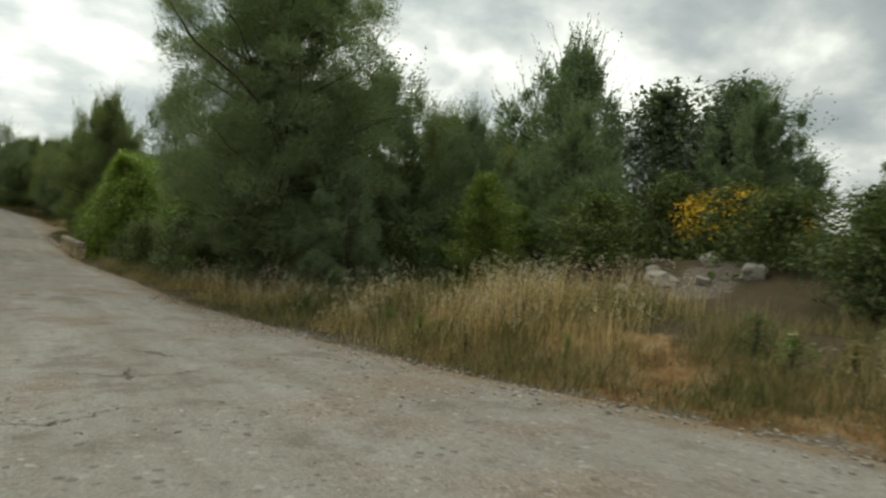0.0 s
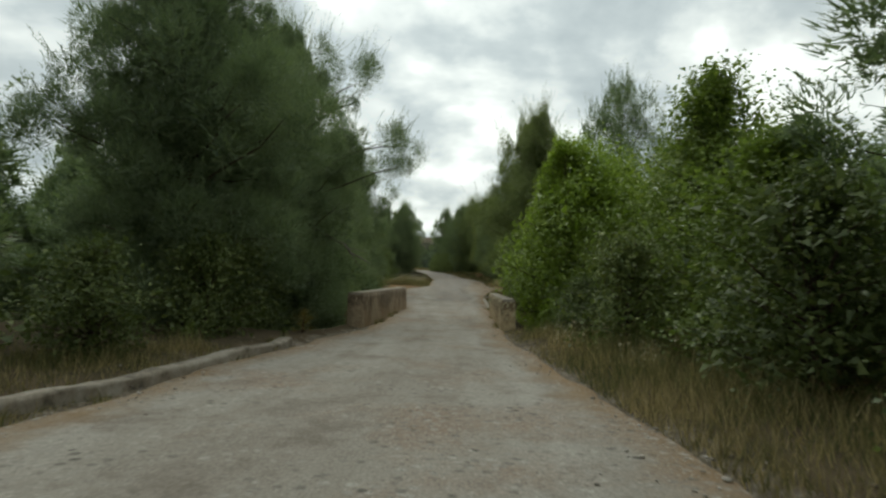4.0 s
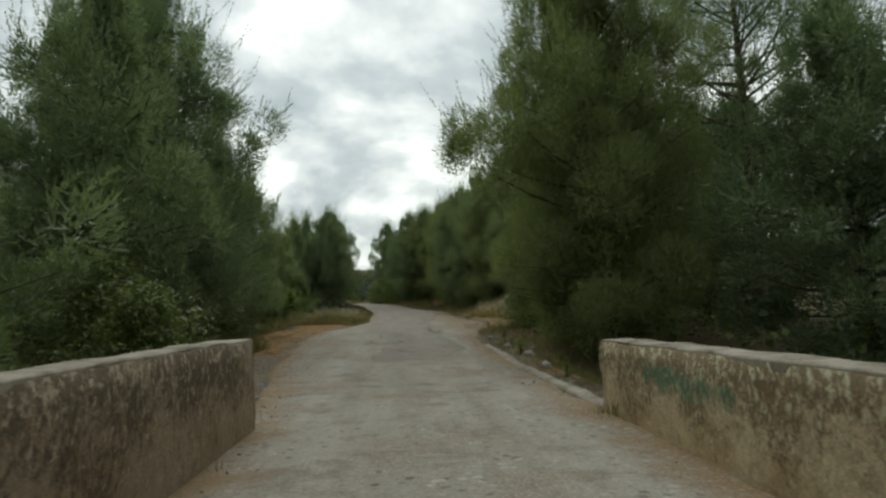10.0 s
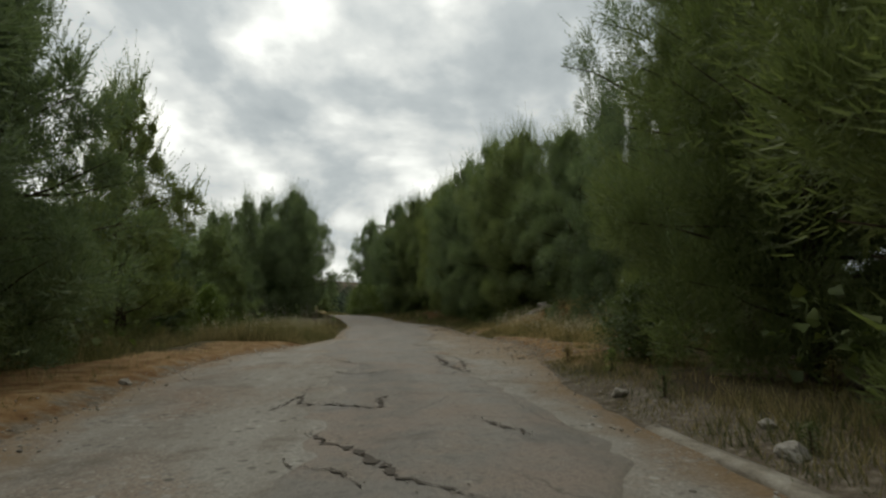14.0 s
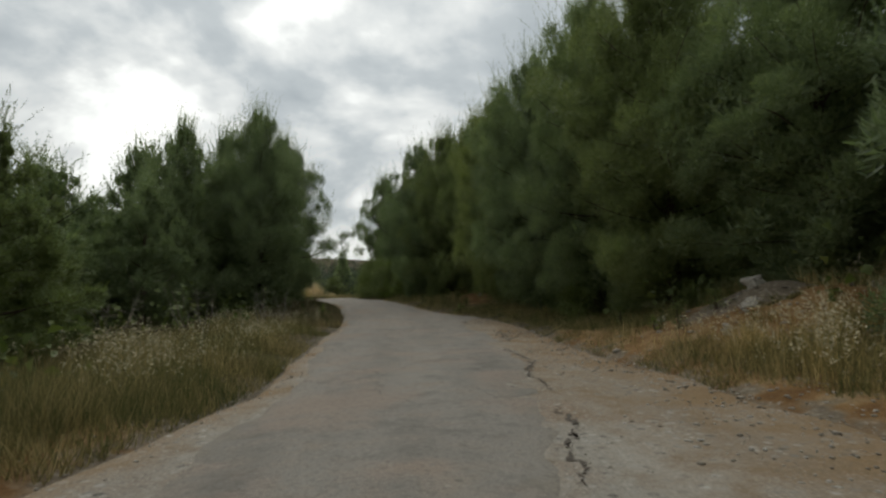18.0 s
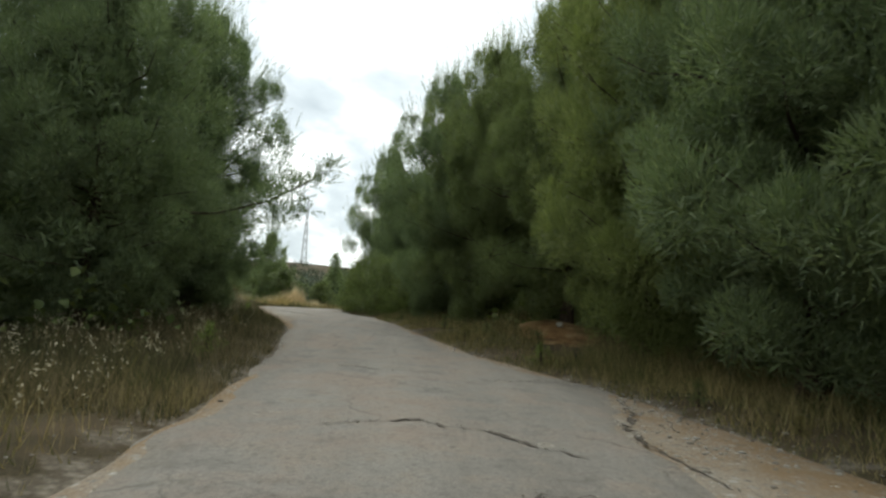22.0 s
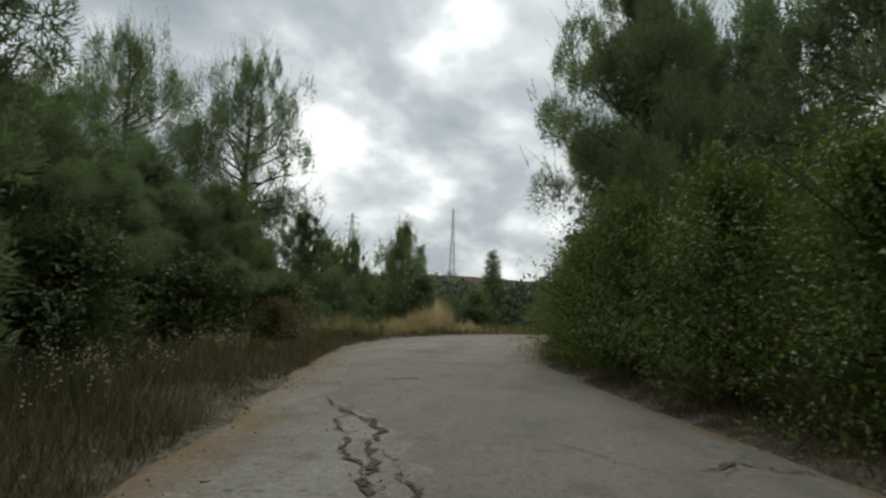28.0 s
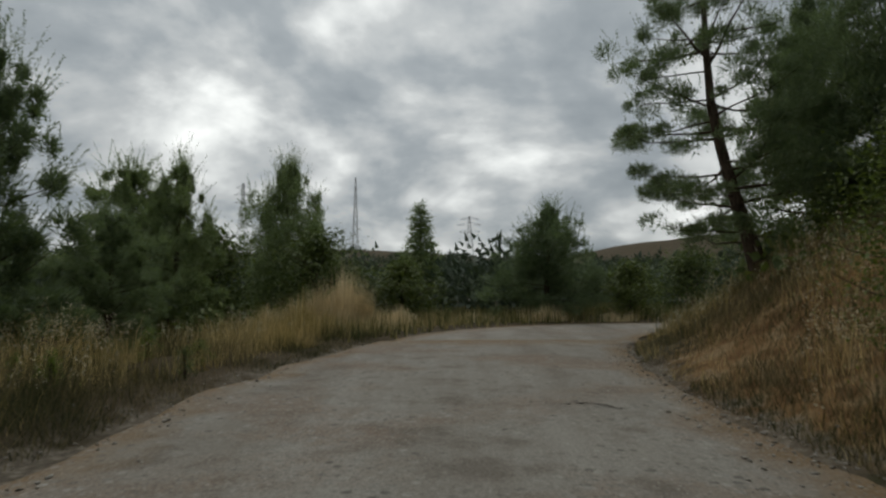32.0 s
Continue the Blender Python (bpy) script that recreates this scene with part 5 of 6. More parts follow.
for ob_ in (part("long_limb", mesh("long_limb", tv, tf, BARK, True), host), part("limb_needles", mesh("limb_needles", np.concatenate([v1, v2]), np.concatenate([f1, f2 + len(v1)]), PINE), host)):
    ob_.matrix_parent_inverse = inv_

# weeds in the verges
g = np.random.default_rng(515)
for k in range(120):
    side_ = 1 if k % 2 else -1
    y = g.uniform(-27, 9) if k < 40 else g.uniform(27, 128 if side_ < 0 else 104)
    d_ = g.uniform(0.35, 3.2)
    x = float(smooth_at(y, 1 if side_ < 0 else 2)) + side_ * d_
    if (side_ < 0 and 28 < y < 55) or (side_ > 0 and 46 < y < 57):
        continue
    h_ = g.uniform(0.3, 0.7) * (0.6 + 0.4 * min(d_, 1))
    plant("forb", x, y, h_, h_ * g.uniform(0.4, 0.65), 0.03)

# bare grey twigs standing before the wood
TWIG = bark_material("grey_twigs", (0.20, 0.18, 0.15), (0.40, 0.36, 0.31))
for k, (x, y, h_) in enumerate(((-6.3, 68.6, 1.7), (-7.2, 69.6, 2.1), (-5.2, 71.4, 1.5), (-8.0, 66.4, 1.6), (-4.6, 72.6, 1.3))):
    g = np.random.default_rng(560 + k)
    bush = thing("dead_shrub", x, y, float(ground_z(x, y)) - 0.03, "bare grey dead shrub before the pines", "shrub", "dead shrubs")
    for q in range(5):
        a_, lean_ = g.uniform(0, 6.3), g.uniform(0.15, 0.5)
        t_ = np.linspace(0, 1, 6)[:, None]
        way_ = np.array([[np.cos(a_) * lean_, np.sin(a_) * lean_, 1.0]])
        main = way_ * t_ * h_ * g.uniform(0.6, 1.0) + np.cumsum(g.normal(0, 0.035, (6, 3)), 0)
        main[0] = 0
        limbs_ = [np.column_stack([main, 0.016 * (1 - 0.8 * t_[:, 0])])]
        for w_ in range(4):
            p_ = main[2 + w_ % 4]
            d_ = g.normal(0, 0.22, 3) + (0, 0, 0.16)
            limbs_.append(np.array([(*p_, 0.008), (*(p_ + d_ * 0.6 + g.normal(0, 0.03, 3)), 0.006), (*(p_ + d_ * 1.2), 0.003)]))
        tv, tf = tubes(limbs_, 4)
        part("twig", mesh("twig", tv, tf, TWIG, True), bush)

# the wood behind, on both sides
rng = np.random.default_rng(21)
for k in range(84):
    y = rng.uniform(-32, 100)
    s = -1 if k % 2 else 1
    edge = float(smooth_at(y, 1 if s < 0 else 2))
    x = edge + s * (rng.uniform(9.5, 16) if k % 4 < 2 else rng.uniform(15, 32))
    if s > 0 and y < -8:
        x += 12
    plant("distant", x, y, rng.uniform(6.5, 10.5) if s > 0 or y < 50 else rng.uniform(4.6, 6.4), rng.uniform(3.2, 4.4))
for x, y, h in ((14, 108, 9), (12, 116, 8), (18, 100, 10), (10, 128, 7), (15, 122, 9), (20, 112, 9), (-26, 110, 7), (-28, 119, 6.5), (-27, 130, 6), (-24, 143, 6.5), (-27, 100, 7.5), (9, 110, 9), (8.5, 134, 6), (-22, 117, 5.5)):
    plant("distant", x, y, h, 3.0)

# undergrowth between the trunks
g = np.random.default_rng(404)
A, N, W, S = [], [], [], []
for k in range(950):
    y = g.uniform(-32, 150)
    s = -1 if k % 2 else 1
    d = g.uniform(3.0, 15.0) if y < 96 or s > 0 else g.uniform(6.0, 17)
    x = float(smooth_at(y, 1 if s < 0 else 2)) + s * d
    if outside(np.array(x), np.array(y))[0] < 2.6 or (s < 0 and 27 < y < 54 and x > -7.5) or (s > 0 and y < -8 and d < 8) or (s > 0 and 46 < y < 57 and d < 6):
        continue
    m = 26
    c = np.array([x, y, float(ground_z(x, y))])
    r_, h_ = g.uniform(0.5, 1.1), g.uniform(0.4, 1.5)
    q = clipped(g, m, 1.7) * (r_ * 0.6, r_ * 0.6, h_ * 0.4) + (0, 0, h_ * 0.5)
    q[:, 2] = np.abs(q[:, 2])
    A.append(c + q), N.append(unit(clipped(g, m) * 0.6 + (0, 0, 0.7))), W.append(clipped(g, m)), S.append(g.uniform(0.12, 0.3, m))
V, F = leaves(np.concatenate(A), np.concatenate(N), np.concatenate(W), np.concatenate(S), g)
tagged(new("undergrowth", mesh("undergrowth", V, F, SHRUB)), "dark tangled undergrowth beneath the pines", "undergrowth", kind="stuff")


# ------------------------------------------------------------------ broom in flower
broom = thing("broom_bush", 15.6, -20.4, float(ground_z(15.6, -20.4)) - 0.05, "broom bush in full yellow flower", "shrub")
rng = np.random.default_rng(5)
bm_ = KINDS["shrub"][0]
part("branchwork", bm_["branchwork"], broom)
part("foliage", bm_["crown"], broom)
m = 2600
d = unit(rng.normal(size=(m, 3)) * (1, 1, 0.75) + (0, 0, 0.35))
clump = np.sin(d[:, 0] * 7) * np.cos(d[:, 1] * 6 + d[:, 2] * 4)
at = d * (1.55 + 0.2 * clump[:, None] + rng.normal(0, 0.10, (m, 1))) * (1, 1, 0.85) + (0, 0, 1.5)
at = at[(clump > -0.45) & (at[:, 2] > 0.7)]
V, F = leaves(at, unit(rng.normal(size=at.shape) + d[: len(at)]), rng.normal(size=at.shape), rng.uniform(0.06, 0.12, len(at)), rng, 0.1)
part("blossom", mesh("blossom", V, F, FLOWER), broom, "bright yellow blossom")
broom.scale = (1.15, 1.15, 0.8)


# ------------------------------------------------------------------ grass
def verge(name, label, y0, y1, side, d0, d1, per_m2, tall, mat, seed, lean=0.30, keep=None, width=0.0034, cat="grass"):
    stalks = mat in (OATS, GOLD)
    per_m2 = per_m2 * (1.0 if stalks else 2.6)
    r = np.random.default_rng(seed)
    n = int((y1 - y0) * (d1 - d0) * per_m2)
    y = r.uniform(y0, y1, n)
    d = d0 + (d1 - d0) * r.random(n) ** 1.15
    edge = smooth_at(y, 1 if side < 0 else 2)
    x = edge + side * d
    clump = 0.5 + 0.5 * wave(x, y, 1.1, seed) + 0.35 * wave(x, y, 3.2, seed + 1)
    ok = (r.random(n) < np.clip(clump * 1.15, 0.06, 1)) & (outside(x, y)[0] > d0 * 0.6)
    if keep is not None:
        ok &= keep(x, y)
    x, y, clump = x[ok], y[ok], clump[ok]
    n = len(x)
    z = ground_z(x, y) - 0.02
    h = tall * (0.42 + 0.58 * np.clip(clump, 0, 1.3)) * (0.85 + 0.35 * wave(x, y, 0.45, seed + 2)) * r.uniform(0.12, 1.2, n) * (0.45 + 0.55 * ease(np.abs(x - (smooth_at(y, 1) if side < 0 else smooth_at(y, 2))), 0.0, 1.5))
    a = r.uniform(0, 2 * np.pi, n)
    dirx, diry = np.cos(a), np.sin(a)
    bendy = h * lean * r.uniform(0.3, 2.6, n)
    w = width * r.uniform(0.5, 1.3, n)
    root = np.stack([x, y, z], 1)
    turn = r.uniform(0, 2 * np.pi, n)
    sidev = np.stack([np.cos(turn) * w, np.sin(turn) * w, np.zeros(n)], 1)
    mid = root + np.stack([dirx * bendy * 0.3, diry * bendy * 0.3, h * 0.6], 1)
    tip = root + np.stack([dirx * bendy, diry * bendy, h], 1)
    if stalks:
        V = np.stack([root - sidev, root + sidev, mid - sidev * 0.7, mid + sidev * 0.7, tip], 1).reshape(-1, 3)
        F = (np.arange(n)[:, None, None] * 5 + np.array([[0, 1, 3], [0, 3, 2], [2, 3, 4]])[None]).reshape(-1, 3)
    else:
        V = np.stack([root - sidev * 1.5, root + sidev * 1.5, tip], 1).reshape(-1, 3)
        F = np.arange(3 * n).reshape(-1, 3)
    ob = new(name, mesh(name, V, F, mat))
    tagged(ob, label, cat, kind="stuff")
    return tip, h


def seed_heads(name, tip, h, every, seed, least):
    """Nodding oat spikelets on the taller stems."""
    r = np.random.default_rng(seed)
    t = tip[(r.random(len(tip)) < every) & (h > least)]
    n = 9
    base = np.repeat(t, n, 0) + np.column_stack([r.normal(0, 0.042, (len(t) * n, 2)), r.uniform(-0.26, 0.06, len(t) * n)])
    way = unit(np.column_stack([r.normal(0, 0.5, (len(base), 2)), r.uniform(-1.0, 0.3, len(base))]))
    s = unit(np.cross(way, r.normal(size=base.shape))) * 0.0095
    L = r.uniform(0.03, 0.065, len(base))[:, None]
    V = np.stack([base, base + way * L * 0.5 + s, base + way * L, base + way * L * 0.5 - s], 1).reshape(-1, 3)
    ob = new(name, mesh(name, V, np.arange(len(V)).reshape(-1, 4), SEED))
    tagged(ob, "pale nodding seed heads of wild oats", "grass", kind="stuff")


no_track = lambda x, y: ((y < 29) | (y > 55.5)) | (x < np.where(y < 40, -5.4, -6.6) + 1.0 * wave(x, y, 2, 3))
gold = lambda x, y: ((wave(x, y, 2.6, 12) > 0.15) & ((y < -15) | (wave(x, y, 0.7, 13) > 0.0))) | (np.hypot((x - 8.2) / 3.6, (y + 20.2) / 2.4) < 1)
tufts = lambda x, y: wave(x, y, 1.9, 14) > 0.15
open_soil = lambda x, y: (np.hypot((x - 7.9) / 2.0, (y - 62.0) / 2.4) > 1 + 0.6 * wave(x, y, 0.8, 15)) & (np.hypot((x - 4.3) / 1.1, (y - 85.4) / 1.7) > 1 + 0.4 * wave(x, y, 0.6, 18)) & ~((y > 45.5) & (y < 57.5) & (x < 6.5 - 0.22 * (y - 51) + 1.0 * wave(x, y, 1.1, 16)))
tip, h = verge("verge_grass", "tall dry wild oats and weeds on the verge", -33, -5.5, 1, 0.3, 5.0, 210, 0.95, GOLD, 61, lean=0.25, keep=gold, width=0.0028)
seed_heads("oat_heads", tip, h, 0.3, 62, 0.5)
tip, h = verge("verge_grass", "golden wild oats standing on the verge", -23.2, -17.6, 1, 1.8, 6.4, 230, 1.3, GOLD, 84, lean=0.2, width=0.0032)
seed_heads("oat_heads", tip, h, 0.3, 85, 0.7)
tip, h = verge("verge_grass", "pale wild oats before dark pines", -18, -5.5, 1, 0.5, 3.6, 150, 1.05, OATS, 94, lean=0.2, keep=lambda x, y: wave(x, y, 1.0, 19) > -0.2, width=0.0028)
seed_heads("oat_heads", tip, h, 0.4, 95, 0.5)
tip, h = verge("verge_grass", "thin tall oat stems above the verge grass", -24, -5.5, 1, 0.8, 5.2, 34, 1.5, GOLD, 96, lean=0.16, keep=lambda x, y: wave(x, y, 1.4, 20) > -0.1, width=0.0024)
seed_heads("oat_heads", tip, h, 0.9, 97, 0.8)
verge("verge_grass", "green and straw-coloured verge grass", -33, 11, 1, 0.04, 5.5, 300, 0.78, SEDGE, 63, width=0.0042)
tip, h = verge("verge_grass", "dry oats beside the lane", -6.5, 10.5, 1, 0.3, 2.2, 110, 0.8, OATS, 64, lean=0.25, keep=tufts, width=0.0026)
seed_heads("oat_heads", tip, h, 0.35, 65, 0.35)
verge("verge_grass", "low green weeds beside the lane", -30, 4, -1, 0.04, 3.0, 230, 0.42, SEDGE, 66, width=0.0042)
verge("verge_grass", "sparse weeds under the trees", 26, 56, 1, 0.04, 4.5, 170, 0.36, SEDGE, 67, keep=open_soil, width=0.0042)
verge("verge_grass", "dry golden grass on the verge", 38, 58, 1, 1.2, 4.5, 110, 0.5, OATS, 68, keep=lambda x, y: (x > 4.8) & tufts(x, y))
tip, h = verge("verge_grass", "pale tall grass on the verge", 54.6, 75, -1, 0.04, 4.6, 400, 0.85, SEDGE, 69, width=0.0042)
seed_heads("oat_heads", tip, h, 0.04, 70, 0.55)
tip, h = verge("verge_grass", "straw-coloured oats on the verge", 54.8, 74, -1, 0.3, 4.6, 130, 1.0, OATS, 71, lean=0.25, keep=tufts, width=0.0028)
seed_heads("oat_heads", tip, h, 0.4, 72, 0.5)
verge("verge_grass", "low grass and weeds at the wood's edge", 26, 58, -1, 0.8, 8.0, 300, 0.85, SEDGE, 73, keep=no_track, width=0.0042)
verge("verge_grass", "thin weeds on bare soil", 45, 59, 1, 0.0, 3.6, 26, 0.16, SEDGE, 87)
verge("verge_grass", "thin weeds on bare soil", 28, 57, -1, 0.6, 5.0, 22, 0.25, SEDGE, 86)
verge("verge_grass", "mixed dry grass at the wood's edge", 56, 98, 1, 0.04, 5.5, 290, 0.68, SEDGE, 74, keep=open_soil, width=0.0042)
verge("verge_grass", "olive grass at the foot of a mound", 46, 60, 1, 0.8, 7.5, 260, 0.65, SEDGE, 93, keep=open_soil, width=0.0042)
verge("verge_grass", "dry brown grass on a mound", 50, 90, 1, 0.9, 6.0, 110, 0.8, OATS, 75, keep=lambda x, y: tufts(x, y) & open_soil(x, y))
tip, h = verge("verge_grass", "golden dry grass on a mound", 50, 62, 1, 0.8, 7.0, 230, 1.0, OATS, 91, lean=0.25, keep=open_soil, width=0.003)
seed_heads("oat_heads", tip, h, 0.3, 92, 0.5)
tip, h = verge("verge_grass", "dull green grass beside the lane", 73, 131, -1, 0.04, 6.0, 270, 0.6, DULL, 76, width=0.0042)
seed_heads("oat_heads", tip, h, 0.05, 77, 0.45)
tip, h = verge("verge_grass", "dry grass and oats on the verge", 106, 130, -1, 0.6, 5.0, 150, 0.95, OATS, 78, keep=tufts)
seed_heads("oat_heads", tip, h, 0.14, 79, 0.6)
tip, h = verge("verge_grass", "golden-brown oats and weeds before the young pines", 112, 136, -1, 0.9, 5.0, 190, 1.15, OATS, 101, lean=0.25, keep=lambda x, y: wave(x, y, 1.2, 21) > -0.35 + 0.5 * (y < 118), width=0.005)
seed_heads("oat_heads", tip, h, 0.22, 102, 0.7)
verge("verge_grass", "dark weeds at the foot of the hedge", 96, 112, 1, 0.05, 1.2, 260, 0.45, DULL, 80)
tip, h = verge("verge_grass", "brown dry grass on the bank", 109, 129, 1, 0.1, 7.5, 170, 0.8, OATS, 81, keep=lambda x, y: wave(x, y, 1.3, 17) > -0.25, lean=0.35)
seed_heads("oat_heads", tip, h, 0.10, 82, 0.5)
tip, h = verge("verge_grass", "thin golden weeds standing on the bank", 112, 128, 1, 0.3, 5.0, 60, 1.1, GOLD, 103, lean=0.2, keep=lambda x, y: wave(x, y, 0.9, 22) > 0.15, width=0.003)
seed_heads("oat_heads", tip, h, 0.5, 104, 0.5)
verge("verge_grass", "dull weeds on the bank", 109, 130, 1, 0.05, 7.5, 190, 0.5, DULL, 83, width=0.0045)


def tussock(x, y, r, h, n, seed, mat=STRAW, name="grass_tussock", label="big pale straw tussock of tall dry grass"):
    g = np.random.default_rng(seed)
    a, q = g.uniform(0, 2 * np.pi, n), r * np.sqrt(g.random(n))
    px_, py_ = x + q * np.cos(a), y + q * np.sin(a)
    root = np.stack([px_, py_, ground_z(px_, py_) - 0.02], 1)
    hh = h * (1 - 0.5 * (q / r)) * g.uniform(0.25, 1.15, n) * (0.8 + 0.3 * np.sin(a * 3 + seed))
    out = np.stack([np.cos(a), np.sin(a), np.zeros(n)], 1) * (q / r * 0.35 * hh)[:, None]
    out += g.normal(0, 0.08, (n, 3)) * (1, 1, 0)
    w = np.stack([-np.sin(a), np.cos(a), np.zeros(n)], 1) * (0.016 if mat is STRAW else 0.011)
    V = np.stack([root - w, root + w, root + out + (0, 0, 1) * hh[:, None]], 1).reshape(-1, 3)
    ob = new(name, mesh(name, V, np.arange(3 * n).reshape(-1, 3), mat))
    tagged(ob, label, "grass", name.replace("_", " ") + "s", "stuff")


for q in ((-12.6, 135.0, 1.15, 2.9, 6500, 91), (-11.2, 134.6, 1.5, 1.2, 2600, 90), (-13.6, 136.2, 1.5, 1.7, 2600, 89), (-14.2, 133.2, 1.3, 1.6, 2200, 92), (-10.6, 137.4, 1.2, 1.2, 1500, 93), (-3.4, 141.6, 1.3, 1.1, 3200, 94),
          (0.5, 142.0, 1.2, 0.7, 1200, 96), (-16.0, 136.0, 1.4, 1.2, 1600, 97), (-7.0, 142.2, 1.6, 0.7, 1500, 98)):
    tussock(*q)
for k, q in enumerate(((-14.6, 130.6, 1.6, 1.3, 2400), (-12.9, 126.4, 1.4, 1.0, 1800), (-12.8, 129.0, 1.2, 1.5, 1800), (-13.3, 132.0, 1.2, 1.9, 2000))):
    tussock(*q, 110 + k, OATS, "grass_clump", "golden-brown clump of tall dry grass beside the lane")
for k, q in enumerate(((9.4, 58.8, 0.95, 1.7, 1000), (10.4, 57.2, 0.8, 1.5, 800), (7.3, 52.3, 0.75, 1.25, 900), (8.3, 53.6, 0.9, 1.5, 1000), (8.9, 55.6, 0.7, 1.1, 600), (7.0, 56.6, 0.5, 0.8, 400), (9.9, 62.6, 0.7, 1.0, 500), (6.1, 59.6, 0.4, 0.6, 300))):
    tussock(*q, 130 + k, OATS if k % 3 else GOLD, "grass_clump", "bushy clump of yellow oats on a mound")
# small weeds on the open shoulder
g = np.random.default_rng(140)
for k in range(44):
    y = 47.5 + 14 * g.random()
    x = float(smooth_at(y, 2)) + 0.6 + 3.4 * g.random() ** 0.7
    tussock(x, y, g.uniform(0.08, 0.3), g.uniform(0.06, 0.2), 110, 700 + k, SEDGE, "weed_clump", "low green weeds on a stony ochre shoulder")
# weeds along the foot of the walls and on the kerb
g = np.random.default_rng(640)
for k in range(26):
    side = 1 if k % 2 else -1
    y = g.uniform(11.9, 25.2) if k < 16 else g.uniform(-2.4, 6.0)
    x = (float(RIGHT_FACE(y)) - 0.1 if side > 0 else float(LEFT_FACE(y)) + 0.1) if k < 16 else float(np.interp(y, (-2.6, 6.2), (-3.75, -3.05))) + g.uniform(-0.35, 0.3)
    tussock(x, y, g.uniform(0.08, 0.2), g.uniform(0.16, 0.42), 90, 650 + k, SEDGE, "weed_clump", "small green weeds in the joint beside masonry")
# scrub and grass past the bend
g = np.random.default_rng(99)
n = 60000
x, y = g.uniform(-34, 30, n), g.uniform(128, 175, n)
ok = outside(x, y)[0] > 0.3
x, y = x[ok], y[ok]
h = 0.7 * g.uniform(0.3, 1.2, len(x))
a = g.uniform(0, 2 * np.pi, len(x))
root = np.stack([x, y, ground_z(x, y) - 0.02], 1)
w = np.stack([-np.sin(a), np.cos(a), 0 * a], 1) * 0.03
V = np.stack([root - w, root + w, root + np.stack([np.cos(a) * 0.2 * h, np.sin(a) * 0.2 * h, h], 1)], 1).reshape(-1, 3)
tagged(new("field_grass", mesh("field_grass", V, np.arange(len(V)).reshape(-1, 3), SEDGE)), "dry field grass past the bend", "grass", kind="stuff")


# ------------------------------------------------------------------ stones and cracks
def stones(name, label, x, y, size, seed, lift=0.0):
    g = np.random.default_rng(seed)
    t = (1 + 5 ** 0.5) / 2
    ico = unit(np.array([(-1, t, 0), (1, t, 0), (-1, -t, 0), (1, -t, 0), (0, -1, t), (0, 1, t), (0, -1, -t), (0, 1, -t), (t, 0, -1), (t, 0, 1), (-t, 0, -1), (-t, 0, 1)], float))
    f = np.array([(0, 11, 5), (0, 5, 1), (0, 1, 7), (0, 7, 10), (0, 10, 11), (1, 5, 9), (5, 11, 4), (11, 10, 2), (10, 7, 6), (7, 1, 8), (3, 9, 4), (3, 4, 2), (3, 2, 6), (3, 6, 8), (3, 8, 9), (4, 9, 5), (2, 4, 11), (6, 2, 10), (8, 6, 7), (9, 8, 1)])
    n = len(x)
    r = ico[None] * g.uniform(0.65, 1.25, (n, 12, 1)) * np.stack([g.uniform(0.8, 1.4, n), g.uniform(0.7, 1.1, n), g.uniform(0.35, 0.7, n)], 1)[:, None]
    a = g.uniform(0, 2 * np.pi, n)
    c, s = np.cos(a)[:, None], np.sin(a)[:, None]
    r = np.stack([r[..., 0] * c - r[..., 1] * s, r[..., 0] * s + r[..., 1] * c, r[..., 2]], -1) * size[:, None, None]
    d = outside(x, y)[0]
    z = np.where(d < 0.05, smooth_at(y, 3) + 0.01, ground_z(x, y)) + size * 0.15 + lift
    V = (r + np.stack([x, y, z], 1)[:, None]).reshape(-1, 3)
    ob = new(name, mesh(name, V, (np.arange(n)[:, None, None] * 12 + f[None]).reshape(-1, 3), STONE))
    tagged(ob, label, "stones", kind="stuff")


g = np.random.default_rng(31)
n = 6500
y = g.uniform(-32, 128, n)
s = g.choice((-1, 1), n)
x = np.where(s < 0, smooth_at(y, 1), smooth_at(y, 2)) + s * g.normal(-0.1, 0.5, n)
ok = ~((y > 10.5) & (y < 26) & (np.abs(x) > 1.9))
stones("edge_gravel", "loose pale gravel along the lane's edges", x[ok], y[ok], g.uniform(0.007, 0.022, n)[ok] * g.choice((1, 1, 1, 1.6), n)[ok], 32)
n = 4200
y = g.uniform(-32, 128, n)
u = g.random(n)
x = smooth_at(y, 1) * (1 - u) + smooth_at(y, 2) * u
ok = (wave(x, y, 2.5, 44) > -0.1) & ~((x > np.interp(y, TAR[:, 0], TAR[:, 1], 99, 99)) & (x < np.interp(y, TAR[:, 0], TAR[:, 2], -99, -99)))
stones("lane_gravel", "small loose stones on the lane", x[ok], y[ok], 0.006 + 0.016 * g.random(len(x[ok])) ** 2.5, 33)
n = 1600
y = g.uniform(-30, -8, n)
stones("edge_gravel", "broken pale stones along the lane's edge", smooth_at(y, 2) - g.normal(0.15, 0.45, n), y, 0.008 + 0.034 * g.random(n) ** 3, 35)
n = 900
y = g.uniform(108, 128, n)
stones("edge_gravel", "pale crumbs of stone at the foot of the bank", smooth_at(y, 2) - g.normal(0.1, 0.3, n), y, 0.008 + 0.03 * g.random(n) ** 3, 36)
n = 3000
y = g.uniform(46, 78, n)
x = np.interp(y, TAR[:, 0], TAR[:, 2]) + np.abs(g.normal(0.0, 1.1, n)) * np.where(y < 60, 1.9, 1.0)
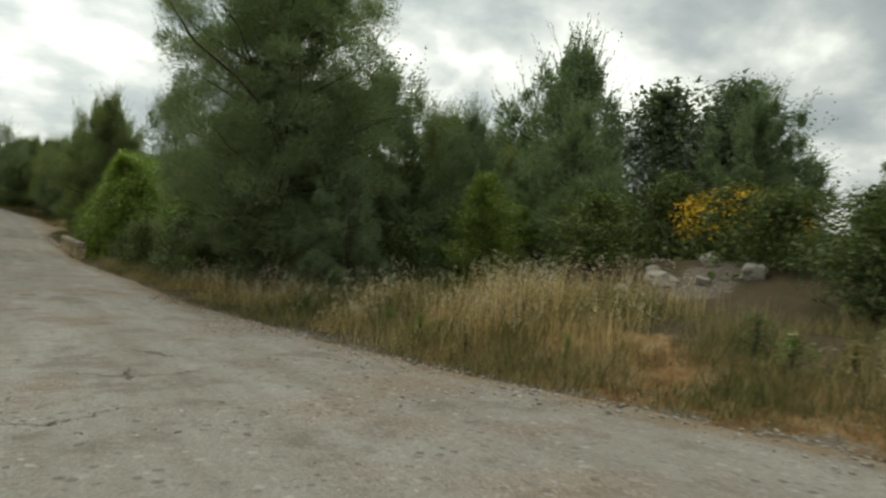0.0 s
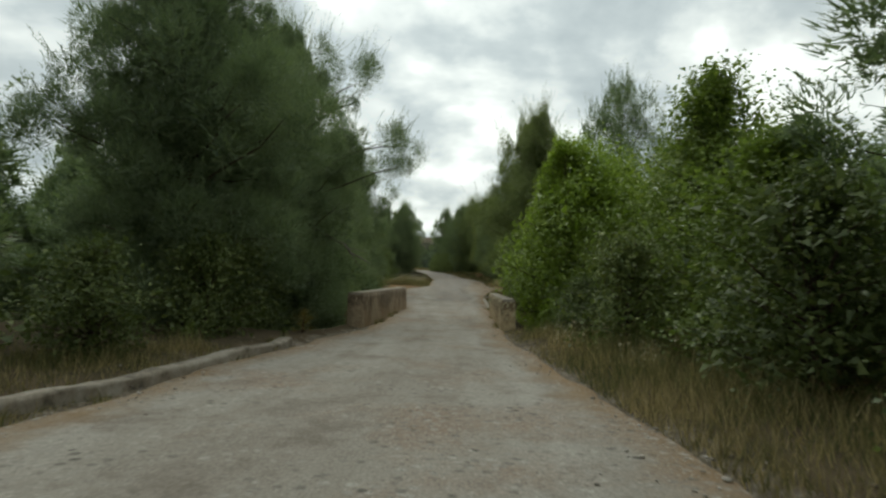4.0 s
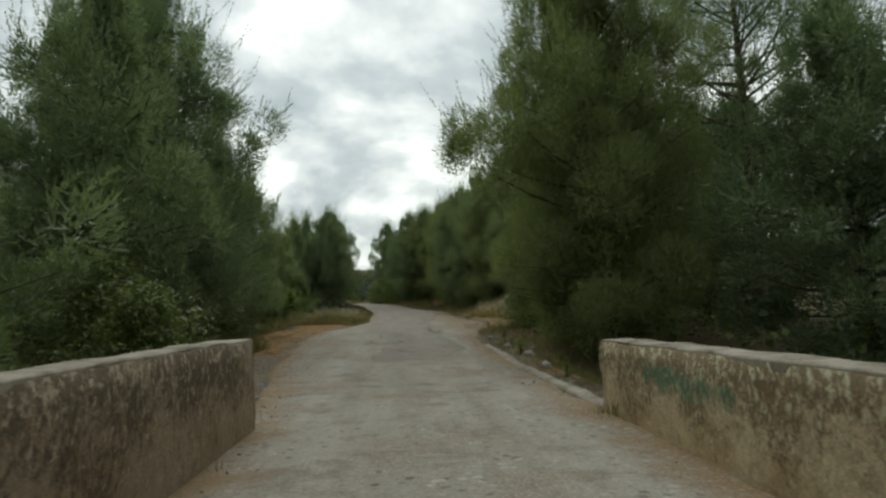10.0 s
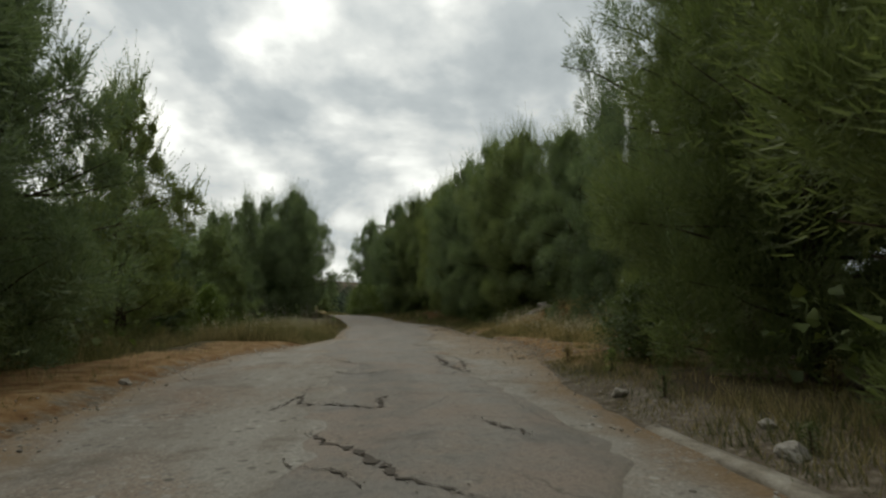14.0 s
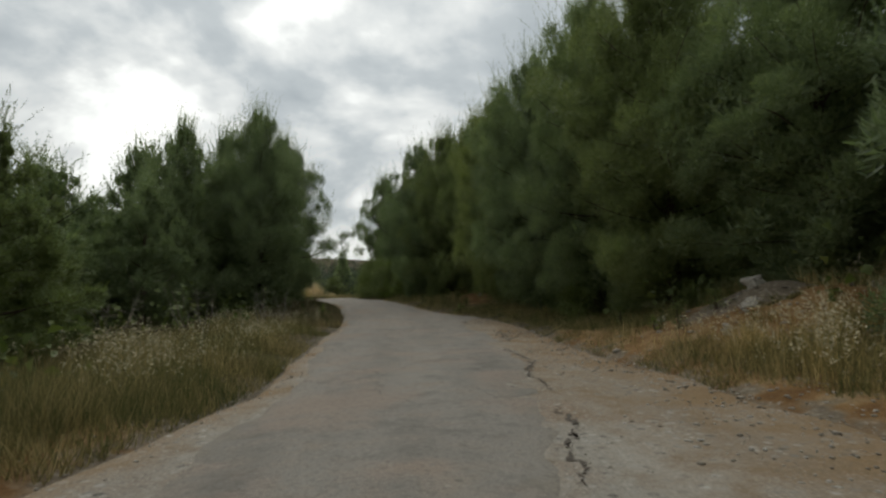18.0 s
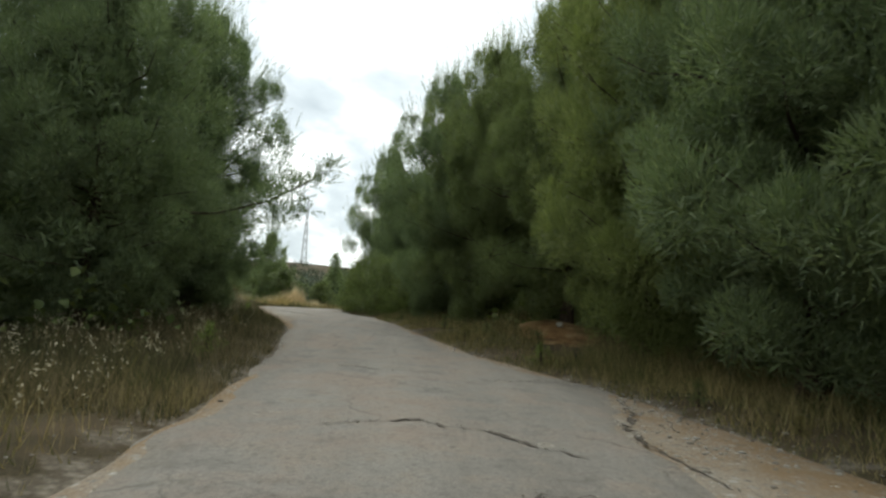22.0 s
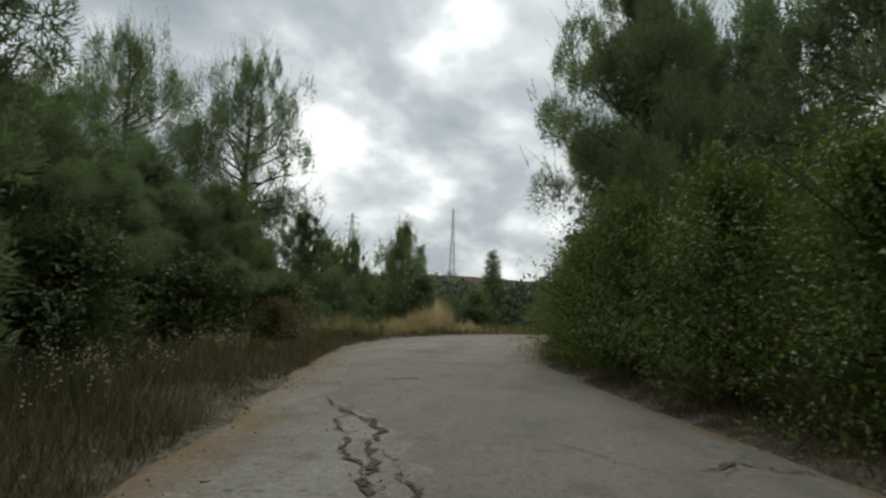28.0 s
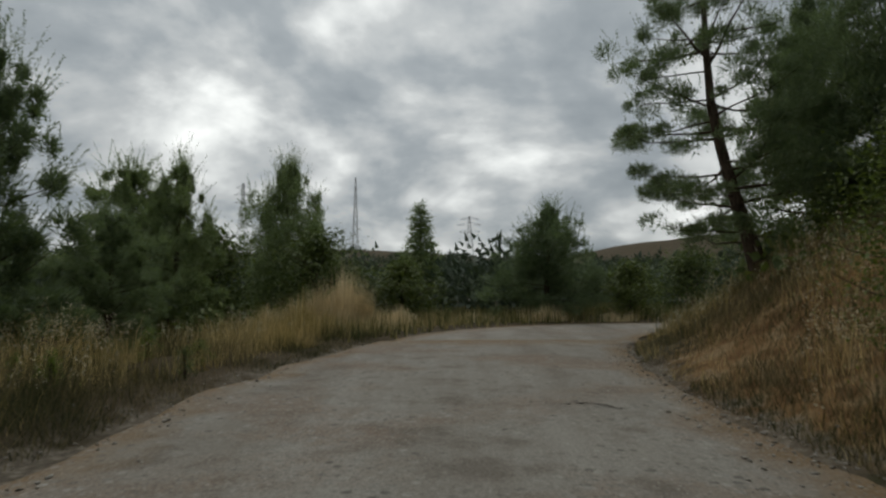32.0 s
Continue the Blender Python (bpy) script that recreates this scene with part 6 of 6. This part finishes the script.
stones("verge_gravel", "rough broken gravel beside the asphalt", x, y, 0.008 + 0.032 * g.random(n) ** 3, 34)
n = 5200
y = g.uniform(-29, -13, n)
x = smooth_at(y, 1) + (smooth_at(y, 2) - smooth_at(y, 1)) * g.random(n)
ok = wave(x, y, 1.8, 46) + 0.5 * wave(x, y, 0.6, 47) > 0.05
stones("lane_chips", "pale broken stone chips bedded in the lane", x[ok], y[ok], 0.010 + 0.035 * g.random(ok.sum()) ** 2.2, 37)
n = 170
x, y = g.normal(7.6, 1.4, n), g.normal(62.0, 1.9, n)
g_ = np.random.default_rng(145)
n_ = 1500
y_ = g_.uniform(46, 61, n_)
stones("shoulder_stones", "small broken stones on an ochre shoulder", smooth_at(y_, 2) + g_.uniform(-0.8, 3.6, n_), y_, 0.008 + 0.035 * g_.random(n_) ** 2.5, 146)
stones("bank_stones", "loose stones in a bank of red earth", x, y, 0.02 + 0.09 * g.random(n) ** 3, 38)
for k, (x, y, s) in enumerate(((11.4, -20.6, 0.42), (12.6, -22.3, 0.40), (10.5, -20.0, 0.2), (13.4, -20.8, 0.34), (12.2, -19.8, 0.28), (14.0, -22.6, 0.36), (14.8, -20.2, 0.3), (15.8, -19.2, 0.3), (11.9, -21.4, 0.22), (7.4, 61.5, 0.22), (8.4, 63.0, 0.28), (6.6, 64.2, 0.16), (9.2, 60.2, 0.24),
                               (4.6, 84.6, 0.14), (3.3, 40.6, 0.13), (-4.6, 43.0, 0.10), (3.9, 36.0, 0.12), (3.4, 34.2, 0.16), (3.2, 31.5, 0.15), (3.3, 36.9, 0.14), (3.7, 37.8, 0.10))):
    gg = np.random.default_rng(200 + k)
    me_ = bpy.data.meshes.new("rock")
    bmr = bmesh.new()
    bmesh.ops.create_icosphere(bmr, subdivisions=3, radius=s)
    for v in bmr.verts:
        nn_ = v.co.normalized()
        cut = min(1.0, 0.62 / max(abs(nn_.dot(Vector((0.8, 0.3, 0.5)))), abs(nn_.dot(Vector((-0.4, 0.85, 0.3)))), 0.01), 0.7 / max(abs(nn_.dot(Vector((0.2, -0.3, 0.93)))), 0.01))
        v.co *= cut * (1 + 0.35 * noise.noise(nn_ * 1.6 + Vector((k * 3.1, 0, 0))) + 0.14 * noise.noise(nn_ * 5 + Vector((k, 7, 0))))
        v.co.z *= 0.8
    bmr.to_mesh(me_)
    bmr.free()
    me_.materials.append(STONE)
    ob = new("rock", me_)
    ob.matrix_basis = pose(x, y, float(ground_z(x, y)) + s * 0.2, 0, 0, gg.uniform(0, 360))
    tagged(ob, "weathered pale limestone boulder half sunk in the verge", "rock", "verge rocks")


def crack(pts, wide, seed):
    """A ragged break in the asphalt, filled with dark rubble."""
    g = np.random.default_rng(seed)
    p = np.array(pts, float)
    L = np.r_[0, np.cumsum(np.hypot(*np.diff(p, axis=0).T))]
    s = np.arange(0, L[-1], 0.06)
    x, y = np.interp(s, L, p[:, 0]), np.interp(s, L, p[:, 1])
    x, y = x + np.cumsum(g.normal(0, 0.024, len(s))) + g.normal(0, 0.022, len(s)), y + np.cumsum(g.normal(0, 0.028, len(s))) + g.normal(0, 0.03, len(s))
    dx, dy = np.gradient(x), np.gradient(y)
    q = np.hypot(dx, dy) + 1e-6
    w = wide * np.clip(g.normal(0.3, 0.25, len(s)), 0.06, 0.8) * np.sin(np.pi * np.linspace(0.06, 0.94, len(s)))
    tar = (x > np.interp(y, TAR[:, 0], TAR[:, 1], 99, 99)) & (x < np.interp(y, TAR[:, 0], TAR[:, 2], -99, -99))
    ua = np.clip((x - np.interp(y, ya, la)) / (np.interp(y, ya, ra) - np.interp(y, ya, la)), 0, 1)
    ug = np.clip((x - smooth_at(y, 1)) / (smooth_at(y, 2) - smooth_at(y, 1)), 0, 1)
    top_a = np.interp(y, ya, ramp_in) + 0.03 * np.sin(np.pi * ua) + wave(x, y, 0.9, 12) * 0.008 + wave(x, y, 0.35, 13) * 0.004
    top_g = 0.03 * np.sin(np.pi * ug) + wave(x, y, 0.9, 11) * 0.012 + wave(x, y, 0.35, 12) * 0.006
    z = smooth_at(y, 3) + np.where(tar, np.maximum(top_a, top_g), top_g) + 0.012
    V = np.concatenate([np.stack([x - dy / q * w, y + dx / q * w, z], 1), np.stack([x + dy / q * w, y - dx / q * w, z], 1)])
    n = len(s)
    i = np.arange(n - 1)
    ob = new("road_crack", mesh("road_crack", V, np.stack([i, i + 1, n + i + 1, n + i], 1), RUBBLE))
    tagged(ob, "ragged dark crack across the worn lane", "road crack", "road cracks", "structure")
    stones("crack_rubble", "broken asphalt crumbs along a crack", x + g.normal(0, wide * 0.9, n), y + g.normal(0, wide * 0.9, n), g.uniform(0.006, 0.016, n), seed + 500, np.where(tar, 0.05, 0.02))


CRACKS = (
    # across the patches before the dirt turning
    ((-1.25, 41.9), (-1.2, 40.6), (-0.74, 40.3), (-0.14, 39.8), (0.2, 40.85), (0.55, 41.0)), ((-0.9, 38.6), (-0.14, 37.5), (0.35, 36.6), (0.85, 36.1)), ((-1.0, 37.4), (-0.3, 36.7)), ((0.9, 39.2), (1.5, 38.2)),
    ((-1.45, 46.5), (-0.8, 45.4), (0.0, 44.8)), ((1.5, 44.1), (1.66, 45.9), (1.3, 47.0)), ((-1.3, 43.8), (-0.6, 43.2), (0.1, 43.5)), ((-0.4, 48.2), (0.4, 47.7)), ((-1.6, 39.9), (-1.4, 41.2)),
    # across the lane by the wood
    ((-1.4, 78.4), (-0.4, 78.2), (0.65, 78.0)), ((0.5, 82.4), (1.2, 82.2), (1.9, 82.0)), ((-1.0, 73.2), (0.0, 73.6), (0.7, 73.2), (1.4, 72.4)), ((1.0, 77.1), (2.3, 77.7), (3.5, 76.7)),
    ((-0.7, 69.4), (0.1, 69.6)), ((0.2, 70.7), (1.4, 71.0)), ((-1.0, 65.5), (-0.2, 65.3)), ((-1.7, 89.3), (-0.6, 90.2)), ((-5.6, 97.6), (-4.4, 94.6), (-3.5, 93.5)), ((-1.0, 85.6), (0.4, 85.0)),
    # the broken-out patch before the hedge
    ((-7.3, 100.4), (-6.44, 99.1), (-5.76, 98.5), (-5.3, 96.9), (-4.84, 96.2), (-4.5, 95.8)), ((-8.9, 105.3), (-8.4, 105.4)), ((-3.06, 97.6), (-2.6, 97.9), (-2.1, 97.8)), ((-6.6, 99.3), (-6.0, 97.6), (-5.4, 96.6)),
    ((-2.2, 99.4), (-1.9, 98.2)), ((-7.2, 102.4), (-6.6, 102.9)),
    # the rough start and the last bend
    ((-0.5, -19.1), (-0.1, -19.8), (0.32, -20.0)), ((-1.6, -20.9), (-0.7, -21.4), (0.4, -21.0), (0.9, -21.3)), ((-2.6, -22.6), (-1.9, -23.2), (-1.3, -22.9)), ((-1.0, -21.7), (-0.9, -20.6)), ((-7.0, 118.6), (-5.6, 118.2)), ((-4.6, 127.0), (-2.8, 126.6)))
for k, c in enumerate(CRACKS):
    crack(c, 0.035 if c[0][1] < 0 else 0.085 if len(c) > 3 else 0.05 if k % 3 else 0.065, 300 + k)
# the asphalt's crumbled edge beside the gravel shoulder
for k, (y0, y1) in enumerate(((43.0, 47.5), (49.5, 53.4), (53.8, 57.0), (57.6, 63.2), (64.5, 70.2), (71.4, 76.0))):
    yy = np.arange(y0, y1, 0.5)
    crack(np.stack([np.interp(yy, ya, ra) + 0.02, yy], 1), 0.085, 360 + k)


# ------------------------------------------------------------------ far woods and pylons
g = np.random.default_rng(77)
V, F, base = [], [], 0
for k in range(760):
    y = 152 + 200 * g.random() ** 1.7
    x = g.uniform(-0.62, 0.58) * y + g.uniform(-12, 12)
    if abs(x + 10.5) < 3 and y < 158:
        continue
    r, h = g.uniform(1.8, 3.6) * (1 + y / 500), g.uniform(2.2, 4.6) * (1 + y / 600)
    m = 260
    d = unit(g.normal(size=(m, 3)))
    q = d * g.uniform(0.55, 1.08, (m, 1)) * (r, r, h * 0.5)
    q += (x, y, float(ground_z(x, y)) + h * 0.45)
    bv, bf = blades(q, unit(d + g.normal(0, 0.7, (m, 3)) + (0, 0, 0.5)), g.uniform(0.35, 0.8, m) * (0.5 + y / 300), np.full(m, 0.38) * (0.5 + y / 350), g)
    V.append(bv), F.append(bf + base)
    base += len(bv)
tagged(new("far_woods", mesh("far_woods", np.concatenate(V), np.concatenate(F), FARWOOD)), "dark scrub woodland covering the far slope", "woodland", kind="stuff")


def bars(segs, r):
    return tubes([[(*a, r), (*b, r)] for a, b in segs], 4)


def pylon(name, x, y, z, h, half, arms, label):
    t = thing(name, x, y, z, label, "pylon", "power pylons on the ridge")
    # Bars are thin so the pylons stand faint, as distance haze would make them.
    lev = np.linspace(0, 1, 9) ** 0.85
    wd = half * (1 - 0.86 * lev)
    crn = [(-1, -1), (1, -1), (1, 1), (-1, 1)]
    for cx, cy in crn:
        part("leg", mesh("leg", *tubes([[(cx * wd[i], cy * wd[i], lev[i] * h, 0.14) for i in range(9)]], 4), STEEL), t)
    for i in range(8):
        seg = []
        for q in range(4):
            (a, b), (c, d) = crn[q], crn[(q + 1) % 4]
            seg += [((a * wd[i], b * wd[i], lev[i] * h), (c * wd[i + 1], d * wd[i + 1], lev[i + 1] * h)), ((c * wd[i], d * wd[i], lev[i] * h), (a * wd[i + 1], b * wd[i + 1], lev[i + 1] * h))]
        part("brace", mesh("brace", *bars(seg, 0.07), STEEL), t)
    for u, w in arms:
        zz = u * h
        part("cross_arm", mesh("cross_arm", *bars([((-w, 0, zz), (w, 0, zz)), ((-w, 0, zz), (0, 0, zz + 1.6)), ((w, 0, zz), (0, 0, zz + 1.6))], 0.12), STEEL), t)
    return t


for x, y, h, half, arms in ((-120.5, 420, 38, 2.6, ((0.72, 4.2), (0.83, 5.0), (0.93, 3.6))), (0.2, 420, 22.5, 2.3, ((0.62, 5.5), (0.78, 6.5), (0.92, 5.0)))):
    pylon("pylon", x, y, float(ground_z(x, y)) - 0.5, h, half, arms, "steel lattice pylon with three cross-arms")
pylon("radio_mast", -60.2, 420, float(ground_z(-60.2, 420)) - 0.5, 40, 1.5, (), "slim steel lattice mast")
